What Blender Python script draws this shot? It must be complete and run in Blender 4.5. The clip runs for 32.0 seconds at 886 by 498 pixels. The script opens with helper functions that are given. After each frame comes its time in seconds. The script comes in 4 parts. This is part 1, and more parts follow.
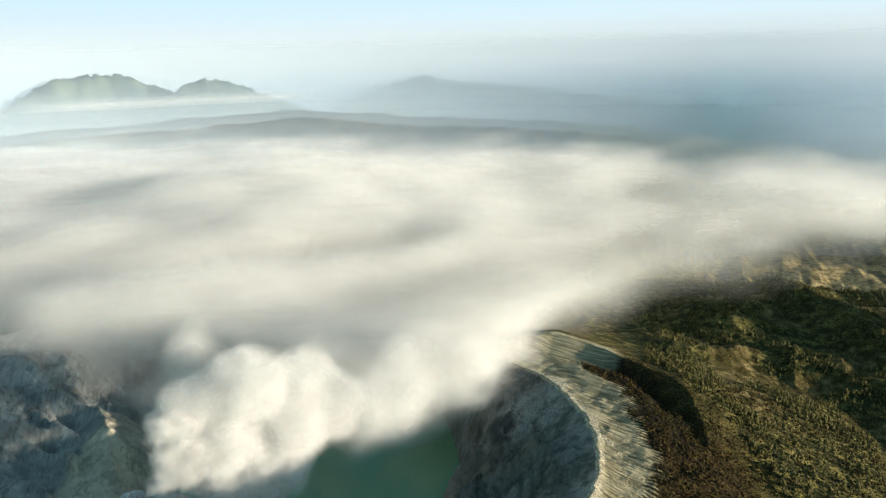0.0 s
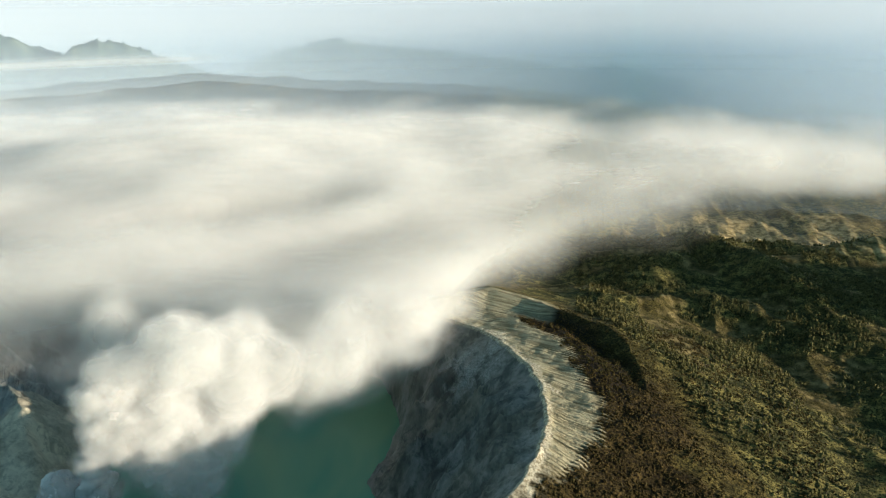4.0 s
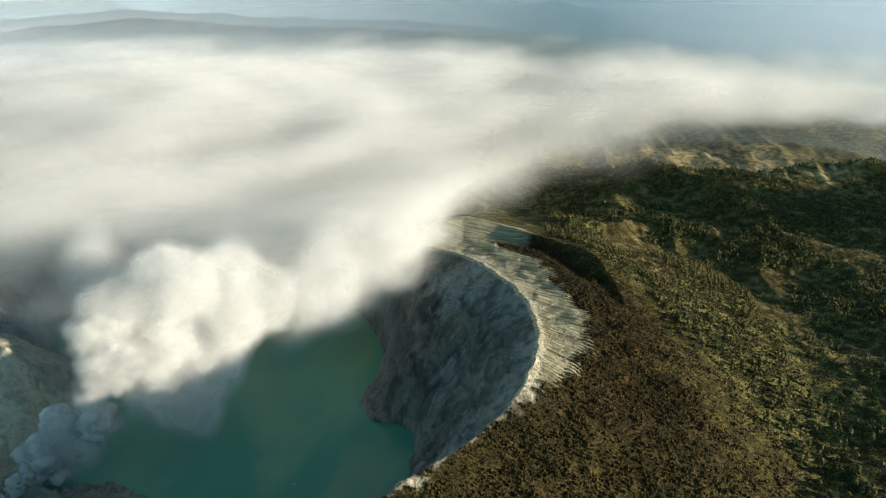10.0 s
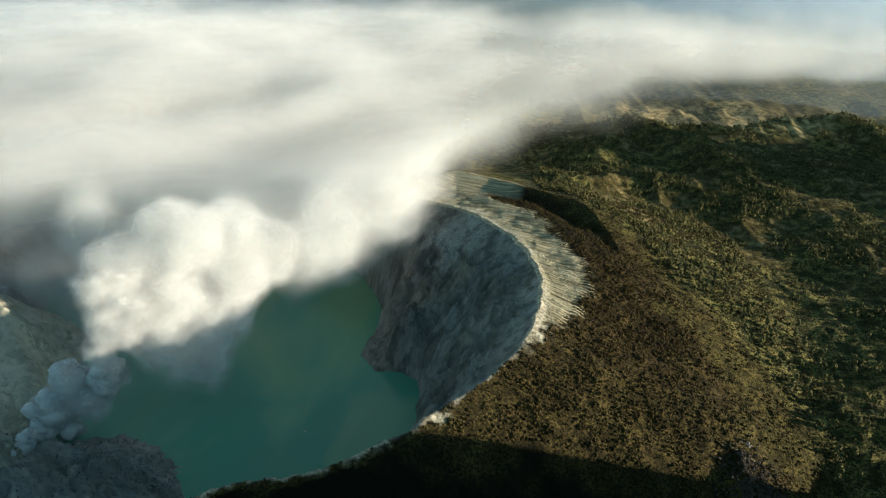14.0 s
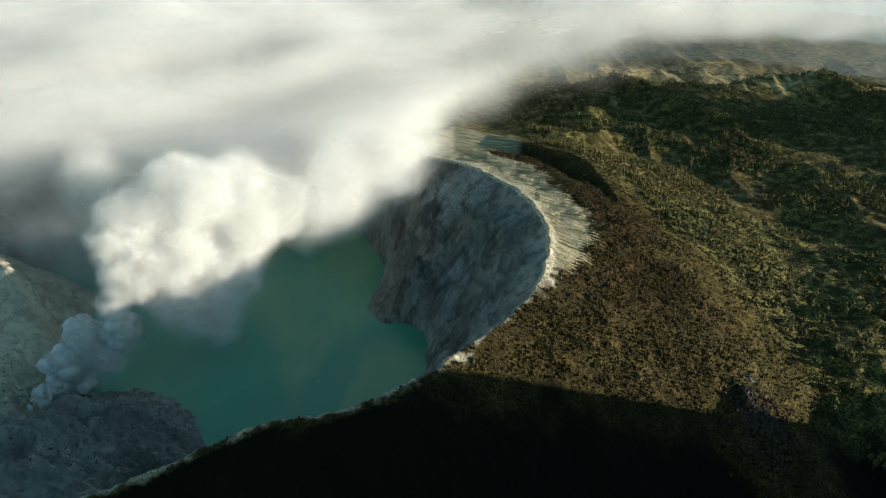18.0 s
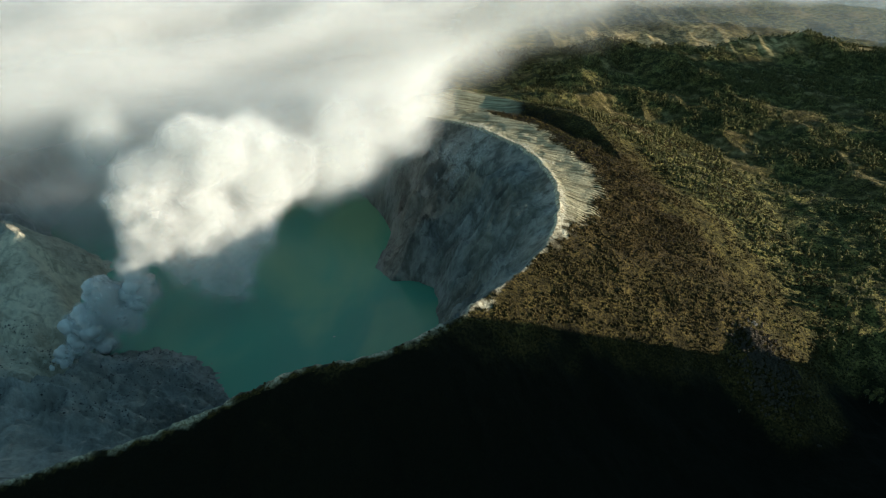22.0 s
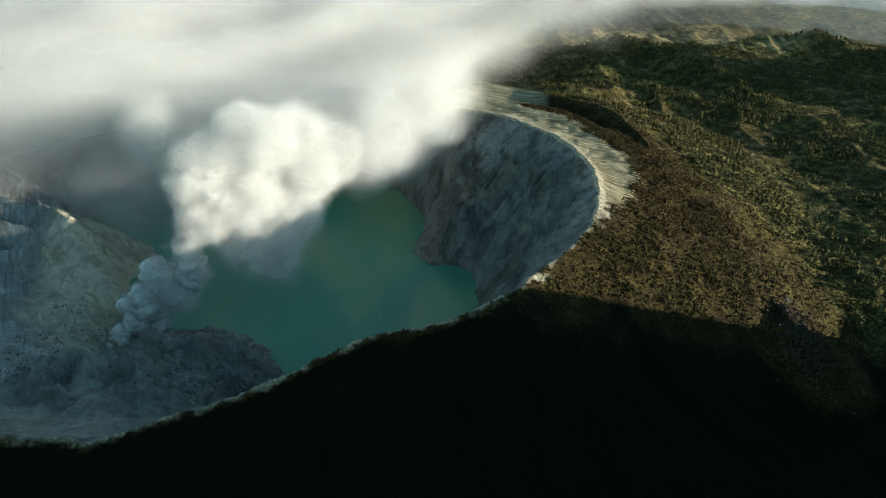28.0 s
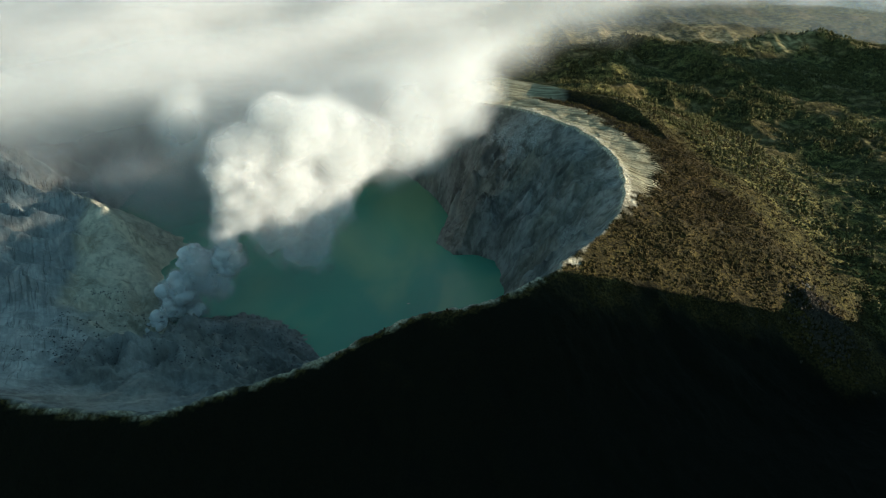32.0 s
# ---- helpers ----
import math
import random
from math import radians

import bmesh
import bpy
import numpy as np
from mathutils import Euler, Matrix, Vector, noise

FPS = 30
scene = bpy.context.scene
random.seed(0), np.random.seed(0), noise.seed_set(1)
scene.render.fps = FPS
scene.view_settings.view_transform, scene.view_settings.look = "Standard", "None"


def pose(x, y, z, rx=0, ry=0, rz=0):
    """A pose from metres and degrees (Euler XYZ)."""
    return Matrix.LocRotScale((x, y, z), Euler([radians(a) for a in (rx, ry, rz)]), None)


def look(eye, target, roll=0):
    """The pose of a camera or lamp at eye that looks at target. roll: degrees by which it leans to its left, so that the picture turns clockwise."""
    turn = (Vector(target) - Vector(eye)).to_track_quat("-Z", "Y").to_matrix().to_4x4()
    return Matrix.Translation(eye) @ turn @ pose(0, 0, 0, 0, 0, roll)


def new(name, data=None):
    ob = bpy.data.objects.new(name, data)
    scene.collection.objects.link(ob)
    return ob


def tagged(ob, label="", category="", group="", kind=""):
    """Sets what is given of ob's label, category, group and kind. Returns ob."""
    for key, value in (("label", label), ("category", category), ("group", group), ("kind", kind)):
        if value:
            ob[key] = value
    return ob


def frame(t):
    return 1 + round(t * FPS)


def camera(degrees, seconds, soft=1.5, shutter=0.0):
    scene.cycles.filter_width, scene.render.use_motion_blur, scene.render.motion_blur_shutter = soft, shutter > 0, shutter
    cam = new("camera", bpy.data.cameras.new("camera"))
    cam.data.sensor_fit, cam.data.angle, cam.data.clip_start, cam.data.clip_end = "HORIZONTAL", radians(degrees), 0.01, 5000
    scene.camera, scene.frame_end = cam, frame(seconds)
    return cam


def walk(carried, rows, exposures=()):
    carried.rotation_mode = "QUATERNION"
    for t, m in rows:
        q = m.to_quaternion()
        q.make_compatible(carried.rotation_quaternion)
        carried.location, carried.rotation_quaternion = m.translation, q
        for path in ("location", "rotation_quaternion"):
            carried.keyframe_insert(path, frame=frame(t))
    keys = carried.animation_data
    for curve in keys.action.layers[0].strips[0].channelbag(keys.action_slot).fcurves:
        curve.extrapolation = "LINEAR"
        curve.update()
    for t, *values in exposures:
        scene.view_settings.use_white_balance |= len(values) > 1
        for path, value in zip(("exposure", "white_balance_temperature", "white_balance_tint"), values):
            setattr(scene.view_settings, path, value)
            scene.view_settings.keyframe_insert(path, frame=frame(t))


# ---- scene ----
cam = camera(64.18, 32.0, soft=1.2)

# seconds, eye x y z in metres, then yaw to the left, pitch and roll in degrees
PATH = [
    (0, 152.2, 76.3, 495.9, 19.00, -15.62, -1.38),
    (0.5, 149.0, 77.3, 493.3, 17.93, -15.97, -1.35),
    (1, 145.9, 78.1, 490.7, 16.68, -16.29, -1.30),
    (1.5, 142.5, 78.9, 488.3, 15.49, -16.63, -1.25),
    (2, 138.8, 79.5, 486.0, 14.46, -17.01, -1.22),
    (2.5, 134.8, 79.7, 484.0, 13.60, -17.34, -1.20),
    (3, 130.5, 79.6, 482.2, 12.95, -17.64, -1.15),
    (3.5, 125.9, 79.1, 480.6, 12.21, -17.97, -0.94),
    (5.5, 106.8, 75.0, 475.5, 10.19, -19.46, -0.64),
    (6, 102.4, 73.5, 474.4, 9.70, -19.87, -0.59),
    (6.5, 98.4, 71.4, 473.4, 8.93, -20.27, -0.48),
    (7, 94.8, 68.8, 472.6, 8.22, -20.67, -0.46),
    (7.5, 91.5, 65.7, 471.8, 7.71, -21.06, -0.42),
    (8, 88.3, 62.3, 471.0, 7.46, -21.44, -0.49),
    (8.5, 85.3, 58.5, 470.4, 7.18, -21.80, -0.55),
    (9, 82.2, 54.7, 469.8, 6.90, -22.16, -0.59),
    (10, 75.6, 47.1, 468.8, 6.28, -22.97, -0.54),
    (11, 67.8, 40.6, 467.6, 5.65, -23.72, -0.50),
    (12, 59.0, 35.3, 465.6, 4.86, -24.44, -0.43),
    (13, 50.0, 30.8, 463.1, 4.03, -25.15, -0.38),
    (14, 41.3, 26.3, 460.8, 3.33, -25.82, -0.31),
    (14.5, 37.1, 23.9, 459.7, 2.97, -26.16, -0.29),
    (16.5, 20.5, 14.0, 455.3, 1.78, -27.47, -0.28),
    (17, 16.3, 11.5, 454.1, 1.56, -27.79, -0.23),
    (18, 8.1, 6.0, 451.8, 0.97, -28.42, -0.09),
    (19, 0.0, 0.0, 450.0, 0.19, -29.09, -0.11),
    (20, -7.9, -5.9, 448.5, -0.49, -29.77, -0.17),
    (20.5, -11.9, -8.8, 447.8, -0.78, -30.07, -0.17),
    (21, -16.0, -11.6, 447.1, -0.87, -30.38, -0.14),
    (21.5, -20.2, -14.3, 446.5, -0.92, -30.63, -0.15),
    (22, -24.4, -17.0, 446.0, -0.99, -30.65, -0.17),
    (22.5, -28.7, -19.7, 445.5, -1.03, -30.62, -0.11),
    (23, -33.1, -22.5, 445.1, -1.10, -30.63, -0.10),
    (24, -41.7, -28.1, 444.2, -1.22, -30.53, -0.01),
    (25, -50.3, -33.7, 443.3, -1.30, -30.47, 0.04),
    (25.5, -54.6, -36.6, 443.0, -1.37, -30.44, 0.07),
    (27.5, -72.2, -48.2, 441.8, -1.63, -30.36, 0.17),
    (28, -76.7, -51.2, 441.5, -1.69, -30.35, 0.19),
    (29, -85.7, -56.9, 441.0, -1.83, -30.35, 0.31),
    (30, -94.7, -62.6, 440.4, -1.93, -30.31, 0.34),
    (31, -103.7, -68.5, 439.8, -2.04, -30.25, 0.43),
    (32, -112.7, -74.7, 439.3, -2.15, -30.21, 0.47),
]


def aimed(t, x, y, z, yaw, pitch, roll):
    a, b = radians(yaw), radians(pitch)
    way = Vector((-math.sin(a) * math.cos(b), math.cos(a) * math.cos(b), math.sin(b)))
    return t, look((x, y, z), Vector((x, y, z)) + way * 100, roll)


walk(cam, [aimed(*row) for row in PATH], [(0, 0.56, 6800, 9), (20, 0.56, 6500, 6), (32, 0.56, 6400, 5)])
scene.cycles.transparent_max_bounces = 96
scene.cycles.max_bounces, scene.cycles.diffuse_bounces = 18, 14

# ---------------------------------------------------------------- light
SUN_AZ, SUN_EL = radians(93), radians(7.4)      # clockwise from +y
SUN_DIR = Vector((math.sin(SUN_AZ) * math.cos(SUN_EL), math.cos(SUN_AZ) * math.cos(SUN_EL), math.sin(SUN_EL)))
world = bpy.data.worlds.new("sky")
scene.world = world
world.use_nodes = True
wn, wl = world.node_tree.nodes, world.node_tree.links
sky = wn.new("ShaderNodeTexSky")
sky.sky_type, sky.sun_disc = "NISHITA", False
sky.sun_elevation, sky.sun_rotation, sky.altitude = SUN_EL, SUN_AZ, 2400
sky.air_density, sky.dust_density, sky.ozone_density = 1.0, 0.3, 1.5
wn["Background"].inputs["Strength"].default_value = 0.15
cool = wn.new("ShaderNodeMix")
cool.data_type, cool.blend_type = "RGBA", "MULTIPLY"
cool.inputs[0].default_value, cool.inputs[7].default_value = 1.0, (0.84, 1.0, 0.78, 1)
wl.new(sky.outputs[0], cool.inputs[6])
wl.new(cool.outputs[2], wn["Background"].inputs[0])
sun = new("sun", bpy.data.lights.new("sun", "SUN"))
sun.data.energy, sun.data.angle, sun.data.color = 4.9, radians(0.6), (1.0, 0.90, 0.74)
sun.matrix_world = look(SUN_DIR * 3000, (0, 0, 0))

# ---------------------------------------------------------------- helpers


def lattice(ix, iy, seed):
    h = (ix * 374761393 + iy * 668265263 + seed * 1442695041) & 0x7FFFFFFF
    h = ((h ^ (h >> 13)) * 1274126177) & 0x7FFFFFFF
    return ((h ^ (h >> 16)) & 0xFFFF) / 32767.5 - 1.0


def value_noise(x, y, seed):
    fx, fy = np.floor(x), np.floor(y)
    ix, iy = fx.astype(np.int64), fy.astype(np.int64)
    u, v = x - fx, y - fy
    u, v = u * u * u * (u * (u * 6 - 15) + 10), v * v * v * (v * (v * 6 - 15) + 10)
    a, b = lattice(ix, iy, seed), lattice(ix + 1, iy, seed)
    c, d = lattice(ix, iy + 1, seed), lattice(ix + 1, iy + 1, seed)
    return (a + (b - a) * u) * (1 - v) + (c + (d - c) * u) * v


def fbm(x, y, size, octaves=5, seed=1, gain=0.5, ridged=False):
    total, amp, norm = 0.0, 1.0, 0.0
    x, y = np.asarray(x, float) / size, np.asarray(y, float) / size
    for k in range(octaves):
        n = value_noise(x + 17.3 * k, y - 9.1 * k, seed + 7 * k)
        total = total + amp * ((1 - 2 * np.abs(n)) if ridged else n)
        norm += amp
        amp, x, y = amp * gain, x * 2.03, y * 2.03
    return total / norm


def fbm3(x, y, z, size, octaves=3, seed=1):
    """Noise in space, of lattice values smoothed along all three axes."""
    total, amp, norm = 0.0, 1.0, 0.0
    x, y, z = x / size, y / size, z / size
    for k in range(octaves):
        fz = np.floor(z)
        iz = fz.astype(np.int64)
        w = z - fz
        w = w * w * (3 - 2 * w)
        low = value_noise(x + iz * 31.7, y - iz * 17.9, seed + 5 * k)
        high = value_noise(x + (iz + 1) * 31.7, y - (iz + 1) * 17.9, seed + 5 * k)
        total, norm = total + amp * (low + (high - low) * w), norm + amp
        amp, x, y, z = amp * 0.5, x * 2.1, y * 2.1, z * 2.1
    return total / norm


def smooth(a, b, x):
    t = np.clip((x - a) / (b - a), 0, 1)
    return t * t * (3 - 2 * t)


def sheet(name, xs, ys, zs, mats, attrs, uv=False):
    """A grid mesh: xs, ys, zs are 2D arrays of one shape; attrs are named values per vertex."""
    ny, nx = xs.shape
    me = bpy.data.meshes.new(name)
    me.vertices.add(nx * ny)
    me.vertices.foreach_set("co", np.stack([xs, ys, zs], -1).astype(np.float32).ravel())
    i = np.arange(nx * ny).reshape(ny, nx)
    q = np.stack([i[:-1, :-1], i[:-1, 1:], i[1:, 1:], i[1:, :-1]], -1).reshape(-1, 4)
    fill_faces(me, q, mats, attrs)
    return new(name, me)


def fill_faces(me, q, mats, attrs):
    n, k = q.shape
    me.loops.add(n * k)
    me.loops.foreach_set("vertex_index", q.astype(np.int32).ravel())
    me.polygons.add(n)
    me.polygons.foreach_set("loop_start", np.arange(0, n * k, k, dtype=np.int32))
    me.polygons.foreach_set("use_smooth", np.ones(n, dtype=bool))
    me.update(calc_edges=True)
    for m in mats:
        me.materials.append(m)
    for key, v in attrs.items():
        me.attributes.new(key, "FLOAT", "POINT").data.foreach_set("value", np.asarray(v, np.float32).ravel())


class Nodes:
    """A short way to write a node material."""

    def __init__(self, name):
        self.mat = bpy.data.materials.new(name)
        self.mat.use_nodes = True
        self.tree = self.mat.node_tree
        self.tree.nodes.clear()
        self.out = self.add("ShaderNodeOutputMaterial")
        self.geo = self.add("ShaderNodeNewGeometry")

    def add(self, kind, **values):
        node = self.tree.nodes.new(kind)
        for key, v in values.items():
            setattr(node, key, v)
        return node

    def put(self, socket, v):
        if isinstance(v, bpy.types.NodeSocket):
            self.tree.links.new(v, socket)
        else:
            socket.default_value = v

    def math(self, op, a, b=0.0, clamp=False):
        node = self.add("ShaderNodeMath", operation=op, use_clamp=clamp)
        self.put(node.inputs[0], a)
        self.put(node.inputs[1], b)
        return node.outputs[0]

    def mix(self, fac, a, b):
        node = self.add("ShaderNodeMix", data_type="RGBA")
        self.put(node.inputs[0], fac)
        self.put(node.inputs[6], a if isinstance(a, bpy.types.NodeSocket) else (*a, 1))
        self.put(node.inputs[7], b if isinstance(b, bpy.types.NodeSocket) else (*b, 1))
        return node.outputs[2]

    def noise(self, metres, detail=4.0, rough=0.55, stretch=(1, 1, 1), warp=0.0):
        m = self.add("ShaderNodeMapping")
        m.inputs["Scale"].default_value = [s / metres for s in stretch]
        self.put(m.inputs["Vector"], self.geo.outputs["Position"])
        node = self.add("ShaderNodeTexNoise")
        node.inputs["Scale"].default_value = 1.0
        node.inputs["Detail"].default_value, node.inputs["Roughness"].default_value = detail, rough
        node.inputs["Distortion"].default_value = warp
        self.tree.links.new(m.outputs[0], node.inputs["Vector"])
        return node.outputs["Fac"]

    def lines(self, across, along_it, turn):
        """Noise drawn out along a level direction."""
        m = self.add("ShaderNodeMapping", vector_type="TEXTURE")
        m.inputs["Scale"].default_value, m.inputs["Rotation"].default_value = (across, along_it, along_it), (0, 0, turn)
        self.put(m.inputs["Vector"], self.geo.outputs["Position"])
        node = self.add("ShaderNodeTexNoise")
        node.inputs["Scale"].default_value, node.inputs["Detail"].default_value = 1.0, 2.5
        self.tree.links.new(m.outputs[0], node.inputs["Vector"])
        return node.outputs["Fac"]

    def ribs(self, across, along_it):
        """Noise in furrows that run down from the rim."""
        v = self.add("ShaderNodeCombineXYZ")
        self.put(v.inputs[0], self.math("DIVIDE", self.attr("arc"), across))
        self.put(v.inputs[1], self.math("DIVIDE", self.attr("run"), along_it))
        node = self.add("ShaderNodeTexNoise")
        node.inputs["Scale"].default_value, node.inputs["Detail"].default_value = 1.0, 3.0
        self.tree.links.new(v.outputs[0], node.inputs["Vector"])
        return node.outputs["Fac"]

    def ramp(self, v, low, high):
        node = self.add("ShaderNodeMapRange", interpolation_type="SMOOTHSTEP")
        self.put(node.inputs["Value"], v)
        node.inputs["From Min"].default_value, node.inputs["From Max"].default_value = low, high
        return node.outputs[0]

    def attr(self, key):
        return self.add("ShaderNodeAttribute", attribute_name=key).outputs["Fac"]

    def bump(self, height, strength, metres):
        node = self.add("ShaderNodeBump")
        node.inputs["Strength"].default_value, node.inputs["Distance"].default_value = strength, metres
        self.put(node.inputs["Height"], height)
        return node.outputs[0]

    def surface(self, color, rough=0.9, normal=None, spec=0.2):
        node = self.add("ShaderNodeBsdfPrincipled")
        self.put(node.inputs["Base Color"], color if isinstance(color, bpy.types.NodeSocket) else (*color, 1))
        self.put(node.inputs["Roughness"], rough)
        node.inputs["Specular IOR Level"].default_value = spec
        if normal is not None:
            self.put(node.inputs["Normal"], normal)
        self.tree.links.new(node.outputs[0], self.out.inputs[0])
        return self.mat


# ---------------------------------------------------------------- materials
def ground_material():
    n = Nodes("ground")
    fine, mid, big = n.noise(2.2, 5, 0.65), n.noise(14, 5, 0.6), n.noise(90, 4, 0.5)
    streak = n.math("ADD", n.math("MULTIPLY", n.noise(6, 5, 0.62, (1, 1, 0.35), 0.3), 0.36), n.math("MULTIPLY", n.noise(30, 6, 0.62, (1, 1, 0.45), 0.8), 0.64))
    grass = n.mix(n.ramp(mid, 0.35, 0.68), (0.064, 0.052, 0.017), (0.155, 0.122, 0.037))
    grass = n.mix(n.ramp(fine, 0.40, 0.58), (0.022, 0.021, 0.009), grass)
    brown = n.mix(n.ramp(mid, 0.35, 0.65), (0.036, 0.026, 0.010), (0.105, 0.072, 0.026))
    brown = n.mix(n.ramp(fine, 0.43, 0.57), (0.022, 0.016, 0.008), brown)
    wood = n.mix(n.ramp(mid, 0.42, 0.60), (0.060, 0.060, 0.022), (0.250, 0.210, 0.070))
    wood = n.mix(n.ramp(fine, 0.38, 0.55), (0.016, 0.018, 0.008), wood)
    wall = n.mix(n.ramp(streak, 0.38, 0.64), (0.125, 0.123, 0.115), (0.31, 0.305, 0.29))
    # dark crevice shade painted into the rock colour; no relief follows it
    crevice_shade = n.ramp(n.noise(13, 7, 0.72, (1, 1, 0.45), 1.2), 0.36, 0.48)
    wall = n.mix(n.ramp(big, 0.48, 0.68), wall, n.mix(n.ramp(streak, 0.4, 0.65), (0.17, 0.15, 0.125), (0.36, 0.33, 0.28)))
    wall = n.mix(n.math("MULTIPLY", n.attr("warm"), 0.75), wall, n.mix(n.ramp(streak, 0.38, 0.64), (0.16, 0.138, 0.112), (0.36, 0.315, 0.25)))
    wall = n.mix(n.math("MULTIPLY", n.attr("bleach"), n.ramp(streak, 0.38, 0.56)), wall, n.mix(n.ramp(fine, 0.4, 0.6), (0.27, 0.275, 0.27), (0.44, 0.445, 0.435)))
    furrow = n.ribs(2.6, 45)
    # furrows toned darker than the ribs, their shadow lines kept in the colour
    pale = n.mix(n.ramp(n.math("ADD", n.math("MULTIPLY", furrow, 0.75), n.math("MULTIPLY", streak, 0.25)), 0.40, 0.57), (0.26, 0.22, 0.135), (0.54, 0.475, 0.32))
    path = n.mix(n.ramp(fine, 0.38, 0.6), (0.34, 0.28, 0.185), (0.74, 0.67, 0.52))
    straw = n.mix(n.ramp(mid, 0.35, 0.65), (0.20, 0.15, 0.06), (0.60, 0.45, 0.22))
    sulphur = n.mix(n.ramp(streak, 0.36, 0.62), (0.47, 0.415, 0.315), (0.84, 0.765, 0.60))
    sulphur = n.mix(n.math("ADD", n.math("MULTIPLY", crevice_shade, 0.55), 0.45), (0.30, 0.27, 0.19), sulphur)
    ash = n.mix(n.ramp(n.noise(26, 6, 0.62, (1, 1, 0.8), 0.5), 0.38, 0.60), (0.36, 0.365, 0.35), (0.55, 0.555, 0.53))
    rill = n.math("ABSOLUTE", n.math("SUBTRACT", n.lines(6, 70, 0.39), 0.5))
    rill = n.math("MULTIPLY", n.math("SUBTRACT", 1.0, n.ramp(rill, 0.006, 0.035)), n.math("MULTIPLY", n.ramp(n.noise(45, 3), 0.40, 0.58), n.ramp(n.attr("ash"), 0.6, 0.95)))
    ash = n.mix(n.ramp(n.lines(4, 45, 0.39), 0.42, 0.6), n.mix(0.3, ash, (0.20, 0.21, 0.215)), ash)
    # rills darkened in the ash colour, as if shaded along their beds
    ash = n.mix(n.math("MAXIMUM", n.attr("rill_shade"), n.math("MULTIPLY", rill, 0.12)), ash, (0.11, 0.115, 0.12))
    c = n.mix(n.attr("brown"), grass, brown)
    c = n.mix(n.attr("wood"), c, wood)
    # near-black paint for the shaded foreground slope; the thicket cover is assumed
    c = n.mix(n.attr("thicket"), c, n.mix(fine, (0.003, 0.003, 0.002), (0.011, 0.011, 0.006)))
    c = n.mix(n.attr("straw"), c, straw)
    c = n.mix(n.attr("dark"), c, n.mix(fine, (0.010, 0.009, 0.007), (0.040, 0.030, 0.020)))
    wall = n.mix(n.math("ADD", n.math("MULTIPLY", crevice_shade, 0.45), 0.55), (0.042, 0.044, 0.045), wall)
    c = n.mix(n.attr("wall"), c, wall)
    c = n.mix(n.attr("ash"), c, ash)
    c = n.mix(n.attr("sulphur"), c, sulphur)
    c = n.mix(n.attr("pale"), c, pale)
    c = n.mix(n.attr("path"), c, path)
    h = n.math("ADD", n.math("MULTIPLY", mid, 2.0), n.math("ADD", fine, n.math("MULTIPLY", streak, 2.0)))
    h = n.math("ADD", h, n.math("MULTIPLY", n.math("MULTIPLY", furrow, 3.0), n.attr("pale")))
    h = n.math("SUBTRACT", h, n.math("MULTIPLY", n.math("MULTIPLY", rill, 2.0), n.attr("ash")))
    return n.surface(c, 0.95, n.bump(h, 0.9, 1.6), 0.1)


def water_material():
    n = Nodes("lake_water")
    c = n.mix(n.ramp(n.noise(160, 3, 0.5, (1, 0.6, 1), 0.8), 0.4, 0.65), (0.080, 0.30, 0.215), (0.18, 0.36, 0.225))
    return n.surface(c, 0.25, n.bump(n.noise(3, 3), 0.05, 0.3), 0.3)


def cloud_material(name, metres, color=(0.98, 0.98, 0.98), gain=0.55, low=0.32, high=0.85, through_it=0.5, stretch=(1, 1, 1.2)):
    """Thin sheets of mist: dens says how thick the cloud is there, veil how much one sheet may cover, swell which way its form faces."""
    n = Nodes(name)
    f = n.math("ADD", n.math("MULTIPLY", n.noise(metres, 5, 0.58, stretch, 0.4), 0.8), 0.1)
    f = n.math("ADD", n.math("MULTIPLY", n.math("SUBTRACT", f, 0.5), gain * 2), n.attr("dens"))
    a = n.math("MULTIPLY", n.ramp(f, low, high), n.attr("veil"))
    d, t, m = n.add("ShaderNodeBsdfDiffuse"), n.add("ShaderNodeBsdfTranslucent"), n.add("ShaderNodeMixShader")
    d.inputs["Color"].default_value = t.inputs["Color"].default_value = (*color, 1)
    swell = n.add("ShaderNodeAttribute", attribute_name="swell").outputs["Vector"]
    n.put(d.inputs["Normal"], swell)
    n.put(t.inputs["Normal"], swell)
    m.inputs[0].default_value = through_it
    clear, cover = n.add("ShaderNodeBsdfTransparent"), n.add("ShaderNodeMixShader")
    n.tree.links.new(d.outputs[0], m.inputs[1])
    n.tree.links.new(t.outputs[0], m.inputs[2])
    n.put(cover.inputs[0], a)
    n.tree.links.new(clear.outputs[0], cover.inputs[1])
    n.tree.links.new(m.outputs[0], cover.inputs[2])
    n.tree.links.new(cover.outputs[0], n.out.inputs[0])
    return n.mat


def steam_body_material():
    n = Nodes("steam_body")
    d, t, m = n.add("ShaderNodeBsdfDiffuse"), n.add("ShaderNodeBsdfTranslucent"), n.add("ShaderNodeMixShader")
    d.inputs["Color"].default_value = t.inputs["Color"].default_value = (0.97, 0.97, 0.97, 1)
    n.put(d.inputs["Normal"], n.bump(n.noise(4.5, 5, 0.62), 0.7, 1.8))
    m.inputs[0].default_value = 0.35
    n.tree.links.new(d.outputs[0], m.inputs[1])
    n.tree.links.new(t.outputs[0], m.inputs[2])
    n.tree.links.new(m.outputs[0], n.out.inputs[0])
    return n.mat


def bark_material():
    n = Nodes("bark")
    return n.surface(n.mix(n.noise(1.5, 3), (0.10, 0.085, 0.065), (0.20, 0.18, 0.15)), 0.9)


